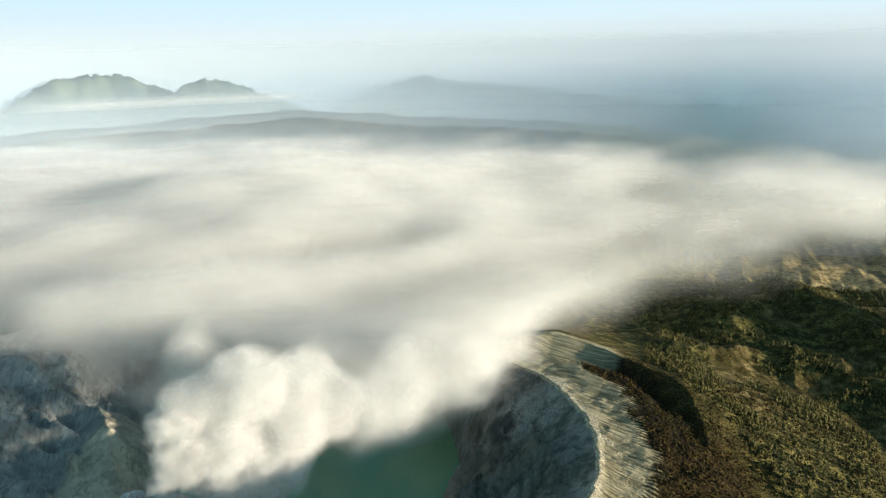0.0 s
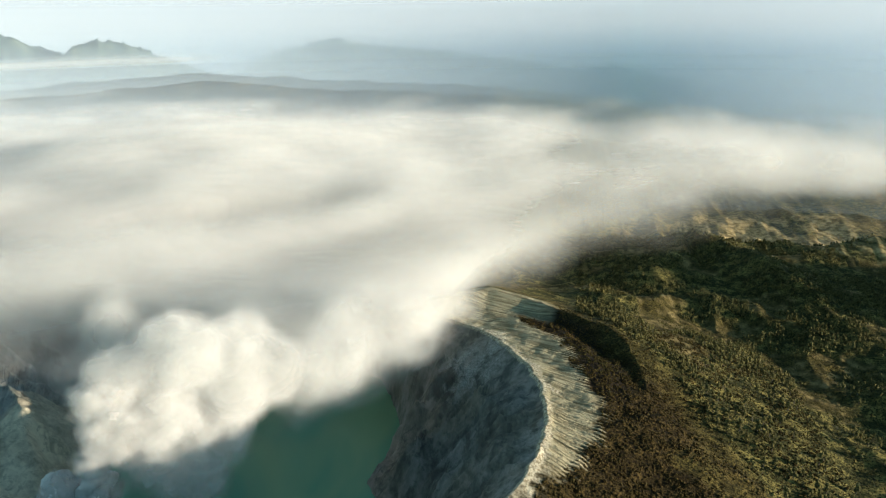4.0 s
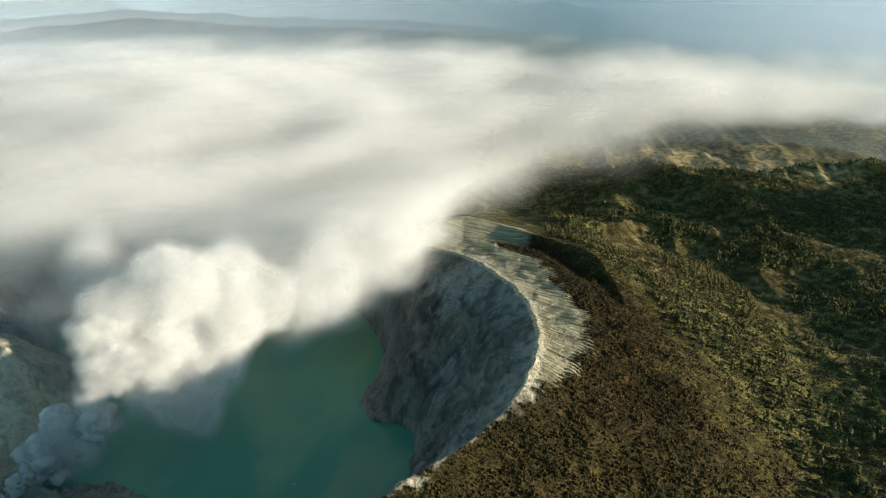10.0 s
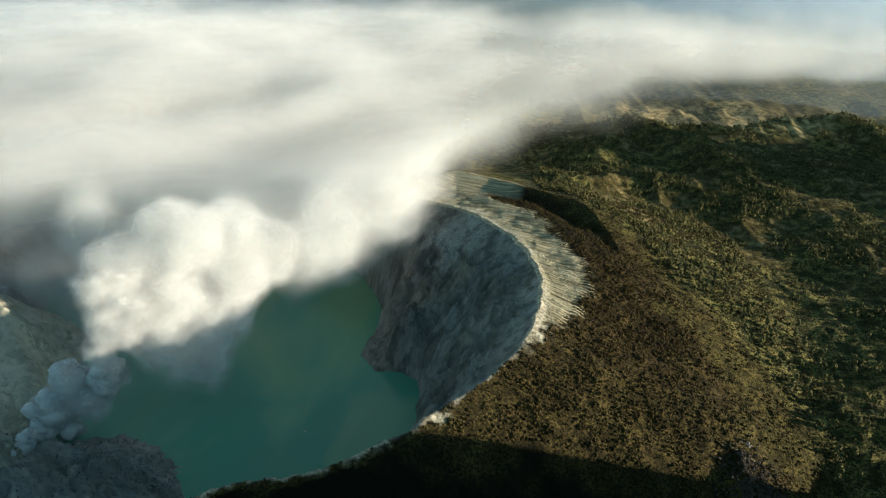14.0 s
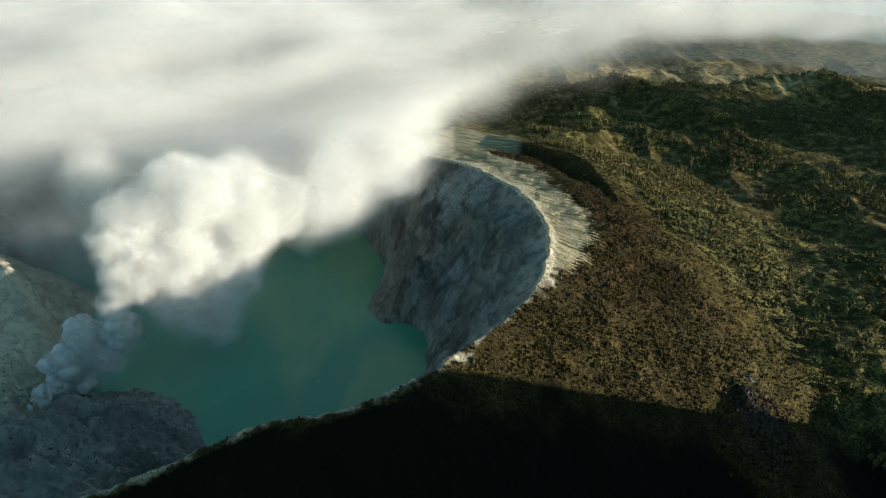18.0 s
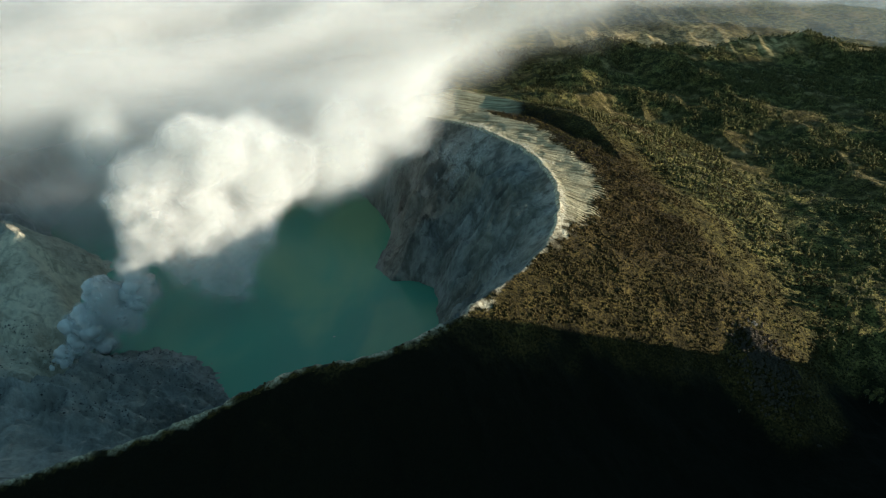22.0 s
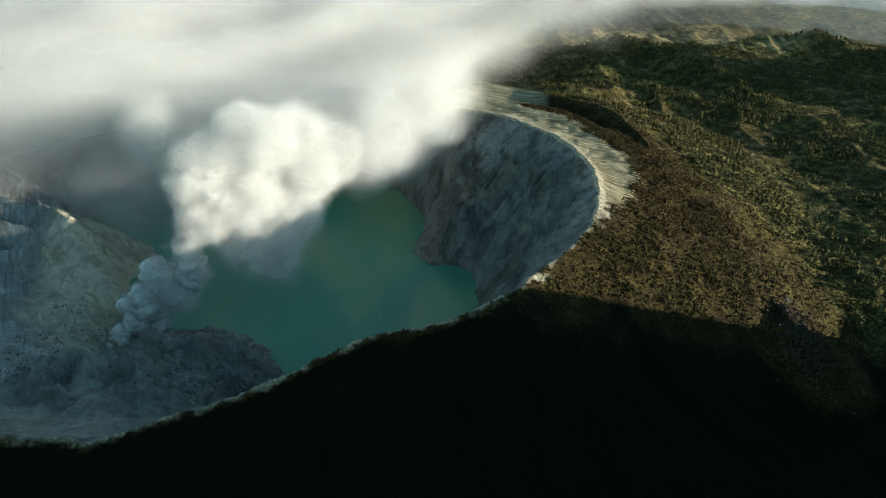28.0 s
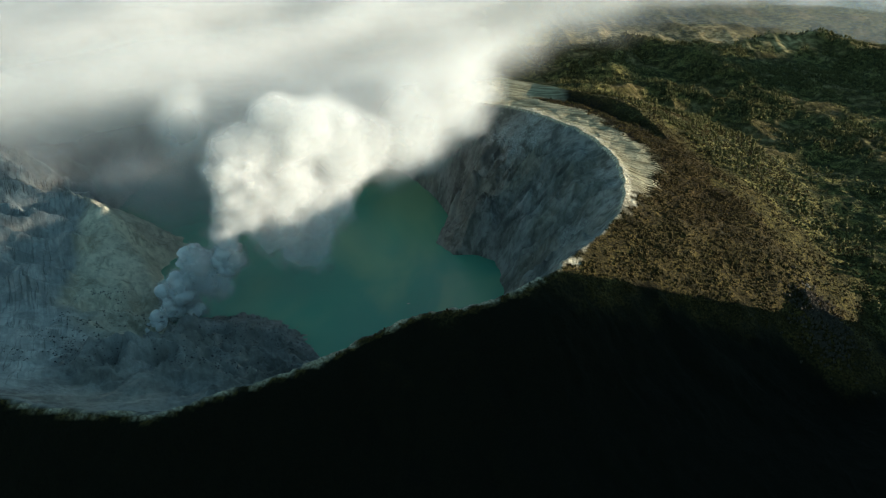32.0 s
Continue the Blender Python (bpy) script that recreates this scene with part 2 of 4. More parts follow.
def leaf_material(name, dark, light, patch=None):
    n = Nodes(name)
    i = n.add("ShaderNodeObjectInfo")
    c = n.mix(n.geo.outputs["Random Per Island"], dark, light)
    c = n.mix(n.math("MULTIPLY", i.outputs["Random"], 0.4), c, light)
    if patch:
        c = n.mix(n.math("MULTIPLY", n.ramp(n.noise(110, 4, 0.6), 0.42, 0.62), 0.8), c, n.mix(n.geo.outputs["Random Per Island"], dark, patch))
    return n.surface(n.mix(n.ramp(n.noise(0.8, 3), 0.35, 0.65), dark, c), 0.85, None, 0.1)


def rock_material():
    n = Nodes("rock")
    c = n.mix(n.ramp(n.noise(1.2, 5, 0.65), 0.35, 0.65), (0.14, 0.13, 0.12), (0.34, 0.32, 0.29))
    return n.surface(c, 0.9, n.bump(n.noise(0.6, 4), 0.6, 0.2))


def far_material():
    n = Nodes("far_slopes")
    c = n.mix(n.ramp(n.noise(90, 5, 0.6, (1, 1, 0.4)), 0.4, 0.62), (0.055, 0.090, 0.098), (0.150, 0.190, 0.150))
    return n.surface(c, 0.95, n.bump(n.noise(50, 5, 0.6), 0.7, 20), 0.05)


def far_glow_material():
    """The far plain, morning haze and sky as a glowing backdrop, coloured by height."""
    n = Nodes("far_glow")
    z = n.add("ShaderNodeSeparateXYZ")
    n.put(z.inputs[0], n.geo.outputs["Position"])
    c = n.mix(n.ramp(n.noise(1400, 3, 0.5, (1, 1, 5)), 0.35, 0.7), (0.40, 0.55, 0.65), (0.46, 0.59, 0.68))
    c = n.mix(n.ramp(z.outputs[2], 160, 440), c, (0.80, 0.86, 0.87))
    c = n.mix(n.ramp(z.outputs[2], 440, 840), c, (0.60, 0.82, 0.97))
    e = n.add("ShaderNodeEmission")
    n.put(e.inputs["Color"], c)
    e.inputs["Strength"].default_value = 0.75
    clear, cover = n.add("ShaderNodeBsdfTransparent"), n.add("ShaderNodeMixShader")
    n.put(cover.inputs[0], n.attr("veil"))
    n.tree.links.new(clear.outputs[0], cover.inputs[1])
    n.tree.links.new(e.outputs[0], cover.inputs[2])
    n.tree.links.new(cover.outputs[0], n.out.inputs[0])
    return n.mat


GROUND, WATER = ground_material(), water_material()
CLOUD = cloud_material("cloud", 230, gain=0.20, low=0.22, high=0.95, stretch=(0.7, 1, 1.2))
STEAM = cloud_material("steam", 30, gain=0.55, low=0.30, high=0.80)
MIST = cloud_material("mist", 70, gain=0.45)
PLUME = cloud_material("plume", 9, gain=0.45, low=0.28, high=0.78)
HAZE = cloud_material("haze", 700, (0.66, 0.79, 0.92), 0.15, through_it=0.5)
BARK, ROCK, FAR, FAR_GLOW = bark_material(), rock_material(), far_material(), far_glow_material()
LEAF = leaf_material("leaves", (0.054, 0.054, 0.022), (0.250, 0.220, 0.086), (0.265, 0.212, 0.076))
SCRUB = leaf_material("scrub", (0.028, 0.022, 0.009), (0.140, 0.094, 0.030), (0.108, 0.096, 0.028))
DEADWOOD = leaf_material("dead_wood", (0.25, 0.24, 0.22), (0.45, 0.43, 0.39))

# ---------------------------------------------------------------- crater plan
CENTRE = (-150.0, 600.0)
# the crest of the inner wall: x, y, height
RIM = [(99, 606, 142), (99, 640, 142), (93, 677, 141), (78, 722, 140), (52, 771, 138), (20, 812, 135), (-60, 862, 128), (-160, 930, 122),
       (-330, 1060, 112), (-560, 1000, 105), (-740, 820, 115), (-780, 640, 130), (-680, 440, 130), (-480, 320, 112), (-358, 298, 102), (-295, 293, 97),
       (-252, 310, 103), (-203, 326, 108), (-156, 351, 117), (-119, 361, 130), (-74, 365, 136), (-27, 384, 140), (10, 422, 140), (43, 465, 138), (73, 507, 140), (92, 560, 142)]
# the lake's edge
SHORE = [(-24, 626), (-25, 651), (-45, 664), (-72, 664), (-96, 694), (-78, 735), (-73, 763), (-105, 847), (-150, 930), (-330, 1030), (-500, 940), (-520, 800),
         (-444, 673), (-410, 624), (-337, 529), (-273, 525), (-244, 491), (-200, 455), (-120, 440), (-50, 480), (-22, 560)]


def polar(points):
    p = np.array(points, float)
    a = np.arctan2(p[:, 1] - CENTRE[1], p[:, 0] - CENTRE[0])
    order = np.argsort(a)
    a, r = a[order], np.hypot(p[order, 0] - CENTRE[0], p[order, 1] - CENTRE[1])
    cols = [r] + [p[order, k] for k in range(2, p.shape[1])]
    fine = np.linspace(-np.pi, np.pi, 1441)
    out = []
    for c in cols:
        v = np.interp(fine, a, c, period=2 * np.pi)
        k = np.exp(-0.5 * (np.arange(-12, 13) / 4.0) ** 2)
        out.append(np.convolve(np.concatenate([v[-13:-1], v, v[1:13]]), k / k.sum(), "valid"))
    return fine, out


RIM_A, (RIM_R, RIM_Z) = polar(RIM)
SHORE_A, (SHORE_R,) = polar(SHORE)


def ridge(x, y, a, b, za, zb, slope, power=1.0):
    """The height of a ridge from a to b that falls by slope to both sides."""
    ax, ay, bx, by = *a, *b
    u = np.clip(((x - ax) * (bx - ax) + (y - ay) * (by - ay)) / ((bx - ax) ** 2 + (by - ay) ** 2), 0, 1)
    d = np.hypot(x - ax - u * (bx - ax), y - ay - u * (by - ay))
    return za + u * (zb - za) - slope * d**power


def plan(x, y):
    """Angle, radius, the lake's and the rim's radius and the rim's height for places on the ground."""
    dx, dy = x - CENTRE[0], y - CENTRE[1]
    a, r = np.arctan2(dy, dx), np.hypot(dx, dy)
    return a, r, np.interp(a, SHORE_A, SHORE_R), np.interp(a, RIM_A, RIM_R), np.interp(a, RIM_A, RIM_Z)


def soft_max(a, b, k):
    return 0.5 * (a + b + np.sqrt((a - b) ** 2 + k * k))


def along(x, y, line, slope, power=1.0):
    """The highest of a chain of ridges through the points x, y, height."""
    z = None
    for (ax, ay, az), (bx, by, bz) in zip(line, line[1:]):
        h = ridge(x, y, (ax, ay), (bx, by), az, bz, slope, power)
        z = h if z is None else np.maximum(z, h)
    return z


CREST = [(-150, 900, 126), (-44, 915, 134), (5, 938, 138), (60, 915, 134), (118, 888, 134), (154, 862, 133), (178, 815, 130), (190, 765, 125), (190, 715, 118)]
NOSE = [(-900, 830, 100), (-700, 750, 82), (-594, 702, 76), (-535, 699, 73), (-478, 665, 70), (-474, 615, 47), (-476, 590, 40), (-467, 572, 27), (-462, 530, 17), (-450, 495, 12)]
SPUR = [(-100, 695, -2), (-32, 717, 24), (28, 725, 60), (75, 702, 100)]
# crest of an unseen hill, set by where its shadow must end
SHADE = [(520, -400, 330), (520, 298, 290), (520, 378, 209), (520, 388, 198), (520, 393, 180), (520, 407, 142), (520, 421, 116), (520, 437, 88), (520, 453, 70), (520, 501, 58), (520, 621, 45)]
KNOLL = [(262, 494, 58), (253, 476, 69), (249, 452, 67), (243, 428, 55), (236, 402, 38)]
SPINE_RIB = [(335, 1450, 78), (385, 1350, 88), (420, 1270, 92), (455, 1190, 84), (480, 1110, 68), (505, 1050, 50)]
# unseen eastern ridge, added to shade the far woods
EAST_SHADE = [(1150, 250, 90), (1400, 620, 100), (1600, 900, 140), (1660, 1000, 175), (1700, 1060, 235), (1760, 1160, 300), (1780, 1220, 300), (1800, 1290, 240), (1830, 1340, 150), (1900, 1520, 120), (2400, 1700, 120)]
BACK = [(250, 1250, 84), (338, 1421, 62), (460, 1500, 45), (575, 1440, 62), (680, 1490, 74), (770, 1470, 78), (830, 1380, 60), (1100, 1300, 50), (1500, 1350, 60)]
SPINE = [(160, 1060, 84), (300, 1130, 66), (400, 1110, 58), (520, 1080, 50), (700, 1040, 42)]


def terrain(x, y):
    """Heights and the masks of what covers the ground."""
    wx, wy = x + 10 * fbm(x, y, 60, 3, 31), y + 10 * fbm(x, y, 60, 3, 32)
    a, r, rs, rr, rz = plan(x, y)
    sector = np.degrees(a)
    rs = rs + 7 * fbm(x, y, 35, 4, 3)
    rr = rr + 4 * fbm(x, y, 40, 4, 4) + 3 * fbm(x, y, 10, 3, 5)
    u = np.clip((r - rs) / np.maximum(rr - rs, 1), -0.5, 1)
    near_left = smooth(-60, -200, x) * smooth(620, 480, y)
    wall = rz * np.sign(u) * np.abs(u) ** (0.9 + 0.9 * near_left)
    rough = fbm(wx, wy, 60, 6, 6, 0.62, True)
    gully = fbm(a * 260, r * 0.22, 22, 5, 8, 0.55, True)
    on_wall = smooth(0.0, 0.2, u) * smooth(1.0, 0.6, u)
    inside = np.maximum(wall, along(wx, wy, SPUR, 0.85) - 90 * smooth(0.06, -0.06, u)) + on_wall * (28 * fbm(wx, wy, 95, 3, 37, 0.5, True) + 12 * rough + 17 * gully - 8) * (1 - 0.6 * near_left)
    # the flanks outside: a terrace, then the slope down to the woods
    d = np.maximum(r - rr, 0)
    terrace = np.interp(sector, [-30, -12, 0, 25, 45, 70, 95, 120], [0, 5, 45, 82, 95, 110, 60, 0])
    plain = 46 + 18 * fbm(x, y, 420, 5, 11) + 12 * fbm(x, y, 120, 5, 12, 0.55, True)
    crown = np.interp(sector, [-60, -40, -17, -3, 2, 9, 17, 32, 45, 70, 95, 120], [150, 150, 150, 142, 135, 122, 104, 106, 108, 110, 60, 0])
    fall = np.interp(sector, [-60, -40, -30, -17, -5, 0, 9, 17, 40, 70], [0.47, 0.42, 0.38, 0.36, 0.33, 0.27, 0.21, 0.19, 0.16, 0.13])
    flank = rz + 4 * smooth(20, 60, d) - fall * np.minimum(d, crown) - 0.54 * np.maximum(d - crown - 6 * fbm(x, y, 50, 3, 34), 0)
    ribbed = smooth(terrace + 12, terrace - 10, d) * smooth(0, 6, d) * smooth(-22, -4, sector) * smooth(115, 80, sector)
    rib = np.abs(np.sin(math.pi * (0.30 * x + 0.95 * y) / 5.0 + 2.2 * fbm(x, y, 40, 2, 9) + 0.7 * fbm(x, y, 9, 2, 10)))
    flank = flank - ribbed * (2.4 * (1 - rib) * smooth(-0.5, 0.2, fbm(x, y, 18, 3, 13)) + 1.0 * np.abs(fbm(x, y, 38, 3, 33)))
    scrubby = smooth(10, 50, d) * (1 - ribbed)
    flank = flank - scrubby * (12 * smooth(20, 90, d) * np.abs(fbm(a * 330 + 12 * fbm(x, y, 60, 2, 17), d * 0.16, 58, 3, 18)) + 6 * np.abs(fbm(a * 330, d * 0.15, 24, 4, 15)) + 4 * np.abs(fbm(wx, wy, 40, 5, 16)))
    outside = soft_max(flank, plain, 12)
    far = along(wx, wy, CREST, 0.36)
    outside = soft_max(outside, far, 3) - 1.0
    z = np.where(r < rr, inside, np.minimum(outside, rz + 0.35 * d + 1))
    # the grey slope that ends in the cliff over the vent
    nose, face = np.full(np.shape(x), -200.0), np.zeros(np.shape(x))
    for (ax, ay, az), (bx, by, bz) in zip(NOSE, NOSE[1:]):
        lx, ly = bx - ax, by - ay
        t = np.clip(((wx - ax) * lx + (wy - ay) * ly) / (lx * lx + ly * ly), 0, 1)
        ox, oy = wx - ax - t * lx, wy - ay - t * ly
        lakeward = smooth(-0.2, 0.2, (ox * 0.61 + oy * 0.79) / np.maximum(np.hypot(ox, oy), 1))
        h = az + t * (bz - az) - np.hypot(ox, oy) * (0.44 + 0.50 * lakeward)
        nose, face = np.maximum(nose, h), np.where(h > nose, lakeward, face)
    fan = np.arctan2(y - 860, x + 250)
    down = np.hypot(y - 860, x + 250)
    rills = np.abs(fbm(fan * 420 + 4 * fbm(x, y, 26, 3, 56), down * 0.10, 8, 4, 54))
    nose = nose - (1 - face) * (1.5 * smooth(0.16, 0.0, rills) + 2.5 * fbm(x, y, 22, 4, 57, 0.5, True))
    nose = nose + face * (8 * (fbm(wx, wy, 34, 5, 19, 0.55, True) - 0.3) + 5 * fbm(fan * 380, down * 0.25, 12, 4, 58, 0.55, True))
    z = np.where(r < rr + 40, np.maximum(z, nose), z)
    # lumpy rock on the shore below the path
    mound = near_left * smooth(0.02, 0.12, u) * smooth(0.8, 0.5, u) * smooth(-440, -380, x)
    z = z + mound * (9 + 17 * fbm(wx, wy, 34, 4, 21, 0.55, True) + 12 * np.abs(fbm(wx, wy, 17, 4, 28, 0.6)) + 4 * fbm(x, y, 8, 3, 29, 0.5, True))
    hump = along(wx, wy, [(-345, 492, 10), (-318, 500, 19), (-290, 498, 20), (-266, 490, 15), (-244, 476, 8)], 0.50) + 7 * np.abs(fbm(wx, wy, 15, 4, 28, 0.6)) + 3 * fbm(x, y, 8, 3, 29, 0.5, True)
    z = np.where(r < rr - 15, soft_max(z - 24 * np.exp(-(np.hypot((x + 388) / 34, (y - 503) / 42) ** 2)), hump, 3), z)
    # the dark ravine in front, and an unseen hill added to shadow it
    front = smooth(470, 330, y - 0.20 * x) * smooth(0, 90, d) * (r > rr)
    z = z - front * 28
    z = soft_max(z, along(x, y, SHADE, 2.2) + 4 * fbm(x, y, 40, 4, 22), 1)
    z = soft_max(z, along(x, y, EAST_SHADE, 1.1), 2)
    n3, nz0 = fbm(x, y, 16, 4, 24), fbm(x, y, 30, 3, 26)
    # a stony knoll beside the ravine, and hills beyond the woods
    z = soft_max(z, along(x + 9 * n3, y + 5 * nz0, KNOLL, 0.56) + 7 * n3, 4)
    hills = np.maximum(along(wx, wy, BACK, 0.34), along(wx, wy, SPINE, 0.26)) + 10 * fbm(x, y, 70, 5, 23, 0.5, True) * smooth(900, 1050, y)
    z = np.where(y > 880, soft_max(z, hills, 8), z)
    spine = along(wx, wy, SPINE_RIB, 0.46) + 6 * fbm(x, y, 40, 4, 27, 0.5, True)
    z = np.where(y > 880, soft_max(z, spine, 6), z)
    z = z - 100 * smooth(1440, 1800, y) * smooth(-300, 300, x) + 10 * smooth(1550, 1700, y) * smooth(2400, 2000, y) * fbm(x, y, 90, 3, 25, 0.5, True)
    # the old caldera wall along the horizon
    ex, ey = x - 150, y - 80
    rho, phi = np.hypot(ex, ey), np.degrees(np.arctan2(-ex, ey))
    crest = np.interp(phi, [-60, -30, -13, -1, 10, 22, 30, 45, 70], [-60, -60, 6, 92, 150, 186, 240, 200, 150]) + 10 * fbm(x, y, 500, 4, 41)
    z = np.where(rho > 2300, np.maximum(z, crest - 0.22 * np.abs(rho - 3700) - 20 * np.abs(fbm(x, y, 260, 4, 42))), z)
    # what covers it
    nz = fbm(x, y, 45, 4, 51)
    n2 = fbm(x, y, 12, 3, 52)
    wallm = np.maximum(smooth(1.5, -1.5, r - rr), smooth(-4, 2, nose - z) * (r < rr + 60))
    tips = np.interp(sector, [-16, -8, -3, 6, 17, 29, 39, 50, 70], [6, 24, 34, 46, 56, 58, 62, 62, 90]) + 24 * (rib - 0.6) * (0.5 + n2) - 14 * nz + 6 * n2
    pale = (r > rr - 1) * smooth(4, -4, d - tips) * smooth(-14, -6, sector + 5 * nz) * smooth(110, 95, sector)
    # dark scrub and the scarp's shade below the crest, painted as one band
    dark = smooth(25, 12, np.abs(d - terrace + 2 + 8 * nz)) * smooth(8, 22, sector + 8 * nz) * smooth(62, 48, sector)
    pale = pale * (1 - dark)
    wide = 1 + 0.15 * smooth(-90, -180, x)
    thin = smooth(3.4, 1.4, d / wide + 5.5 * n2 + 5 * nz) * (r > rr - 1.0)
    path = 0.75 * thin * smooth(-0.35, 0.1, n2 + 0.6 * nz)
    chalk = smooth(-24, -16, sector) * smooth(112, 100, sector) * smooth(13, 3, d + 14 * n2 + 12 * nz) * (r > rr - 3)
    path = np.maximum(path, chalk)
    pale = np.maximum(pale, (d > 25) * smooth(45, 20, np.abs(far - z) * 6 + np.maximum(0, y - 936) * 2) * smooth(105, 70, x + 25 * nz) * smooth(-260, -200, x) * (y > 850))
    on_nose = smooth(-4, 2, nose - z) * (r < rr + 60)
    sulphur = np.maximum(np.maximum(on_nose * face * smooth(-560, -500, x + 20 * nz), wallm * smooth(-492, -474, x + 0.12 * (y - 560) + 12 * nz) * smooth(-384, -404, x + 10 * nz) * smooth(505, 545, y + 16 * nz) * smooth(690, 660, y)),
                         0.75 * smooth(48, 18, np.hypot((x + 405) * 0.8, y - 528) + 22 * nz) * wallm)
    bleach = wallm * (smooth(34, 8, np.hypot((x - 12) * 0.9, y - 752) + 22 * n2 + 14 * nz) + 0.7 * smooth(26, 8, np.hypot(x + 10, y - 775) + 22 * n2) + 0.5 * smooth(0.15, 0.5, fbm(wx, wy, 50, 4, 35)) * smooth(0.1, 0.4, u))
    warm = wallm * np.clip(smooth(52, 16, np.hypot(x + 5, (y - 722) * 1.2) + 26 * nz) + 0.6 * smooth(0.05, 0.4, fbm(wx, wy, 90, 4, 36)), 0, 1)
    edge = np.interp(y, [300, 471, 566, 609, 691, 758, 817, 866, 930, 1000], [345, 339, 323, 291, 269, 240, 197, 154, 90, -300])
    woodm = smooth(-18, 22, x - edge + 30 * nz) * (r > rr)
    brownm = np.clip(smooth(-25, -75, x - edge + 60 * nz) * (0.60 + 0.40 * smooth(455, 560, y - 0.12 * x + 70 * nz)) * smooth(-0.5, 0.1, n2 + 0.8) + dark, 0, 1)
    open_grass = smooth(0.05, 0.3, fbm(x, y, 80, 4, 53)) * smooth(420, 560, y) * smooth(880, 960, y + 0.3 * x)
    field = np.interp(x, [300, 460, 590, 800], [1620, 1520, 1400, 1400])
    straw = smooth(0, 40, y - field + 60 * nz) * smooth(2200, 1950, y) * smooth(300, 380, x) * smooth(820, 700, x - 0.1 * (y - 1600)) * smooth(-0.3, 0.1, nz + n2 * 0.5)
    open_grass = np.maximum(open_grass, smooth(-8, 4, spine - z + 8 * nz) * (y > 900) * smooth(0.1, -0.25, n2 + nz * 0.5))
    straw = np.maximum(straw, 0.35 * open_grass * smooth(-0.2, 0.3, n2))
    # an oval of shade painted on the flank; the ground has no dip
    shade_oval = smooth(1.2, 0.7, np.hypot((x - 209) / 13, (y - 575) / 5) + 0.4 * n2)
    dark = np.maximum(dark, shade_oval)
    ash = wallm * (1 - 0.9 * np.clip(sulphur, 0, 1)) * np.maximum(smooth(-395, -440, x + 15 * nz), 0.3 * near_left * smooth(-220, -300, x) * smooth(1.0, 0.8, u))
    rill_shade = smooth(0.09, 0.0, rills) * smooth(-0.3, 0.25, fbm(x, y, 60, 3, 55))
    # thicket mask: lays the front slope's shade into the ground colour
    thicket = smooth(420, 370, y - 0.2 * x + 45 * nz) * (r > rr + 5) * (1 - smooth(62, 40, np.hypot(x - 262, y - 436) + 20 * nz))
    rocky = smooth(9, 4, np.hypot((x - 14) * 0.7, y - 423) + 3 * n2) * (r > rr - 1)
    path = np.maximum(path, rocky * smooth(-0.2, 0.2, n2))
    path = np.maximum(path * (1 - pale * (1 - chalk)), 0.8 * smooth(0.1, 0.45, n2) * smooth(20, 9, np.hypot(x - 252, y - 474)))
    return z, dict(arc=0.30 * x + 0.95 * y + 2 * nz, run=0.95 * x - 0.30 * y, path=path, thicket=thicket, ash=ash, bleach=np.clip(bleach, 0, 1), warm=warm, rill_shade=0.22 * rill_shade * ash * smooth(-380, -430, x), straw=straw, wall=wallm, pale=pale, sulphur=sulphur, wood=woodm * (1 - open_grass), brown=brownm * (1 - woodm), dark=dark)


def spaced(lo, hi, step, reach_lo, reach_hi, growth=1.055):
    mid = list(np.arange(lo, hi + 0.1, step))
    s, v = step, mid[-1]
    while v < reach_hi:
        s *= growth
        v += s
        mid.append(v)
    s, v = step, lo
    while v > reach_lo:
        s *= growth
        v -= s
        mid.insert(0, v)
    return np.array(mid)


def joined(*pieces):
    return np.concatenate([p[:-1] for p in pieces[:-1]] + [pieces[-1]])


XS = spaced(-640, 640, 3.2, -4850, 4850, 1.05)
YS = spaced(230, 1150, 3.4, -1500, 4880, 1.05)
XS = joined(XS[XS < -640], np.arange(-640, -20, 2.7), np.arange(-20, 75, 1.7), np.arange(75, 215, 1.15), np.arange(215, 370, 2.0), XS[XS > 370])
YS = joined(YS[YS < 330], np.arange(330, 560, 2.0), np.arange(560, 860, 1.25), np.arange(860, 960, 1.7), YS[YS > 960])
GX, GY = np.meshgrid(XS, YS)
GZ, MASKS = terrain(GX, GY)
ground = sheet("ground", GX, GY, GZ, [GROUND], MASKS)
tagged(ground, "volcanic ground with crater, ash flanks and scrub", "ground", kind="structure")

# ---------------------------------------------------------------- lake
la = np.linspace(-np.pi, np.pi, 241)
lr = np.interp(la, SHORE_A, SHORE_R) + 45
LX, LY = np.meshgrid(np.linspace(0, 1, 24), la)
lx, ly = CENTRE[0] + LX * lr[:, None] * np.cos(LY), CENTRE[1] + LX * lr[:, None] * np.sin(LY)
lake = sheet("lake", lx, ly, np.zeros_like(lx), [WATER], {})
tagged(lake, "still turquoise acid lake filling the crater floor", "lake", kind="structure")


# ---------------------------------------------------------------- clouds
LEAN = Vector((0.30, -0.66, 0.69)).normalized()      # the way that the sheets of mist face


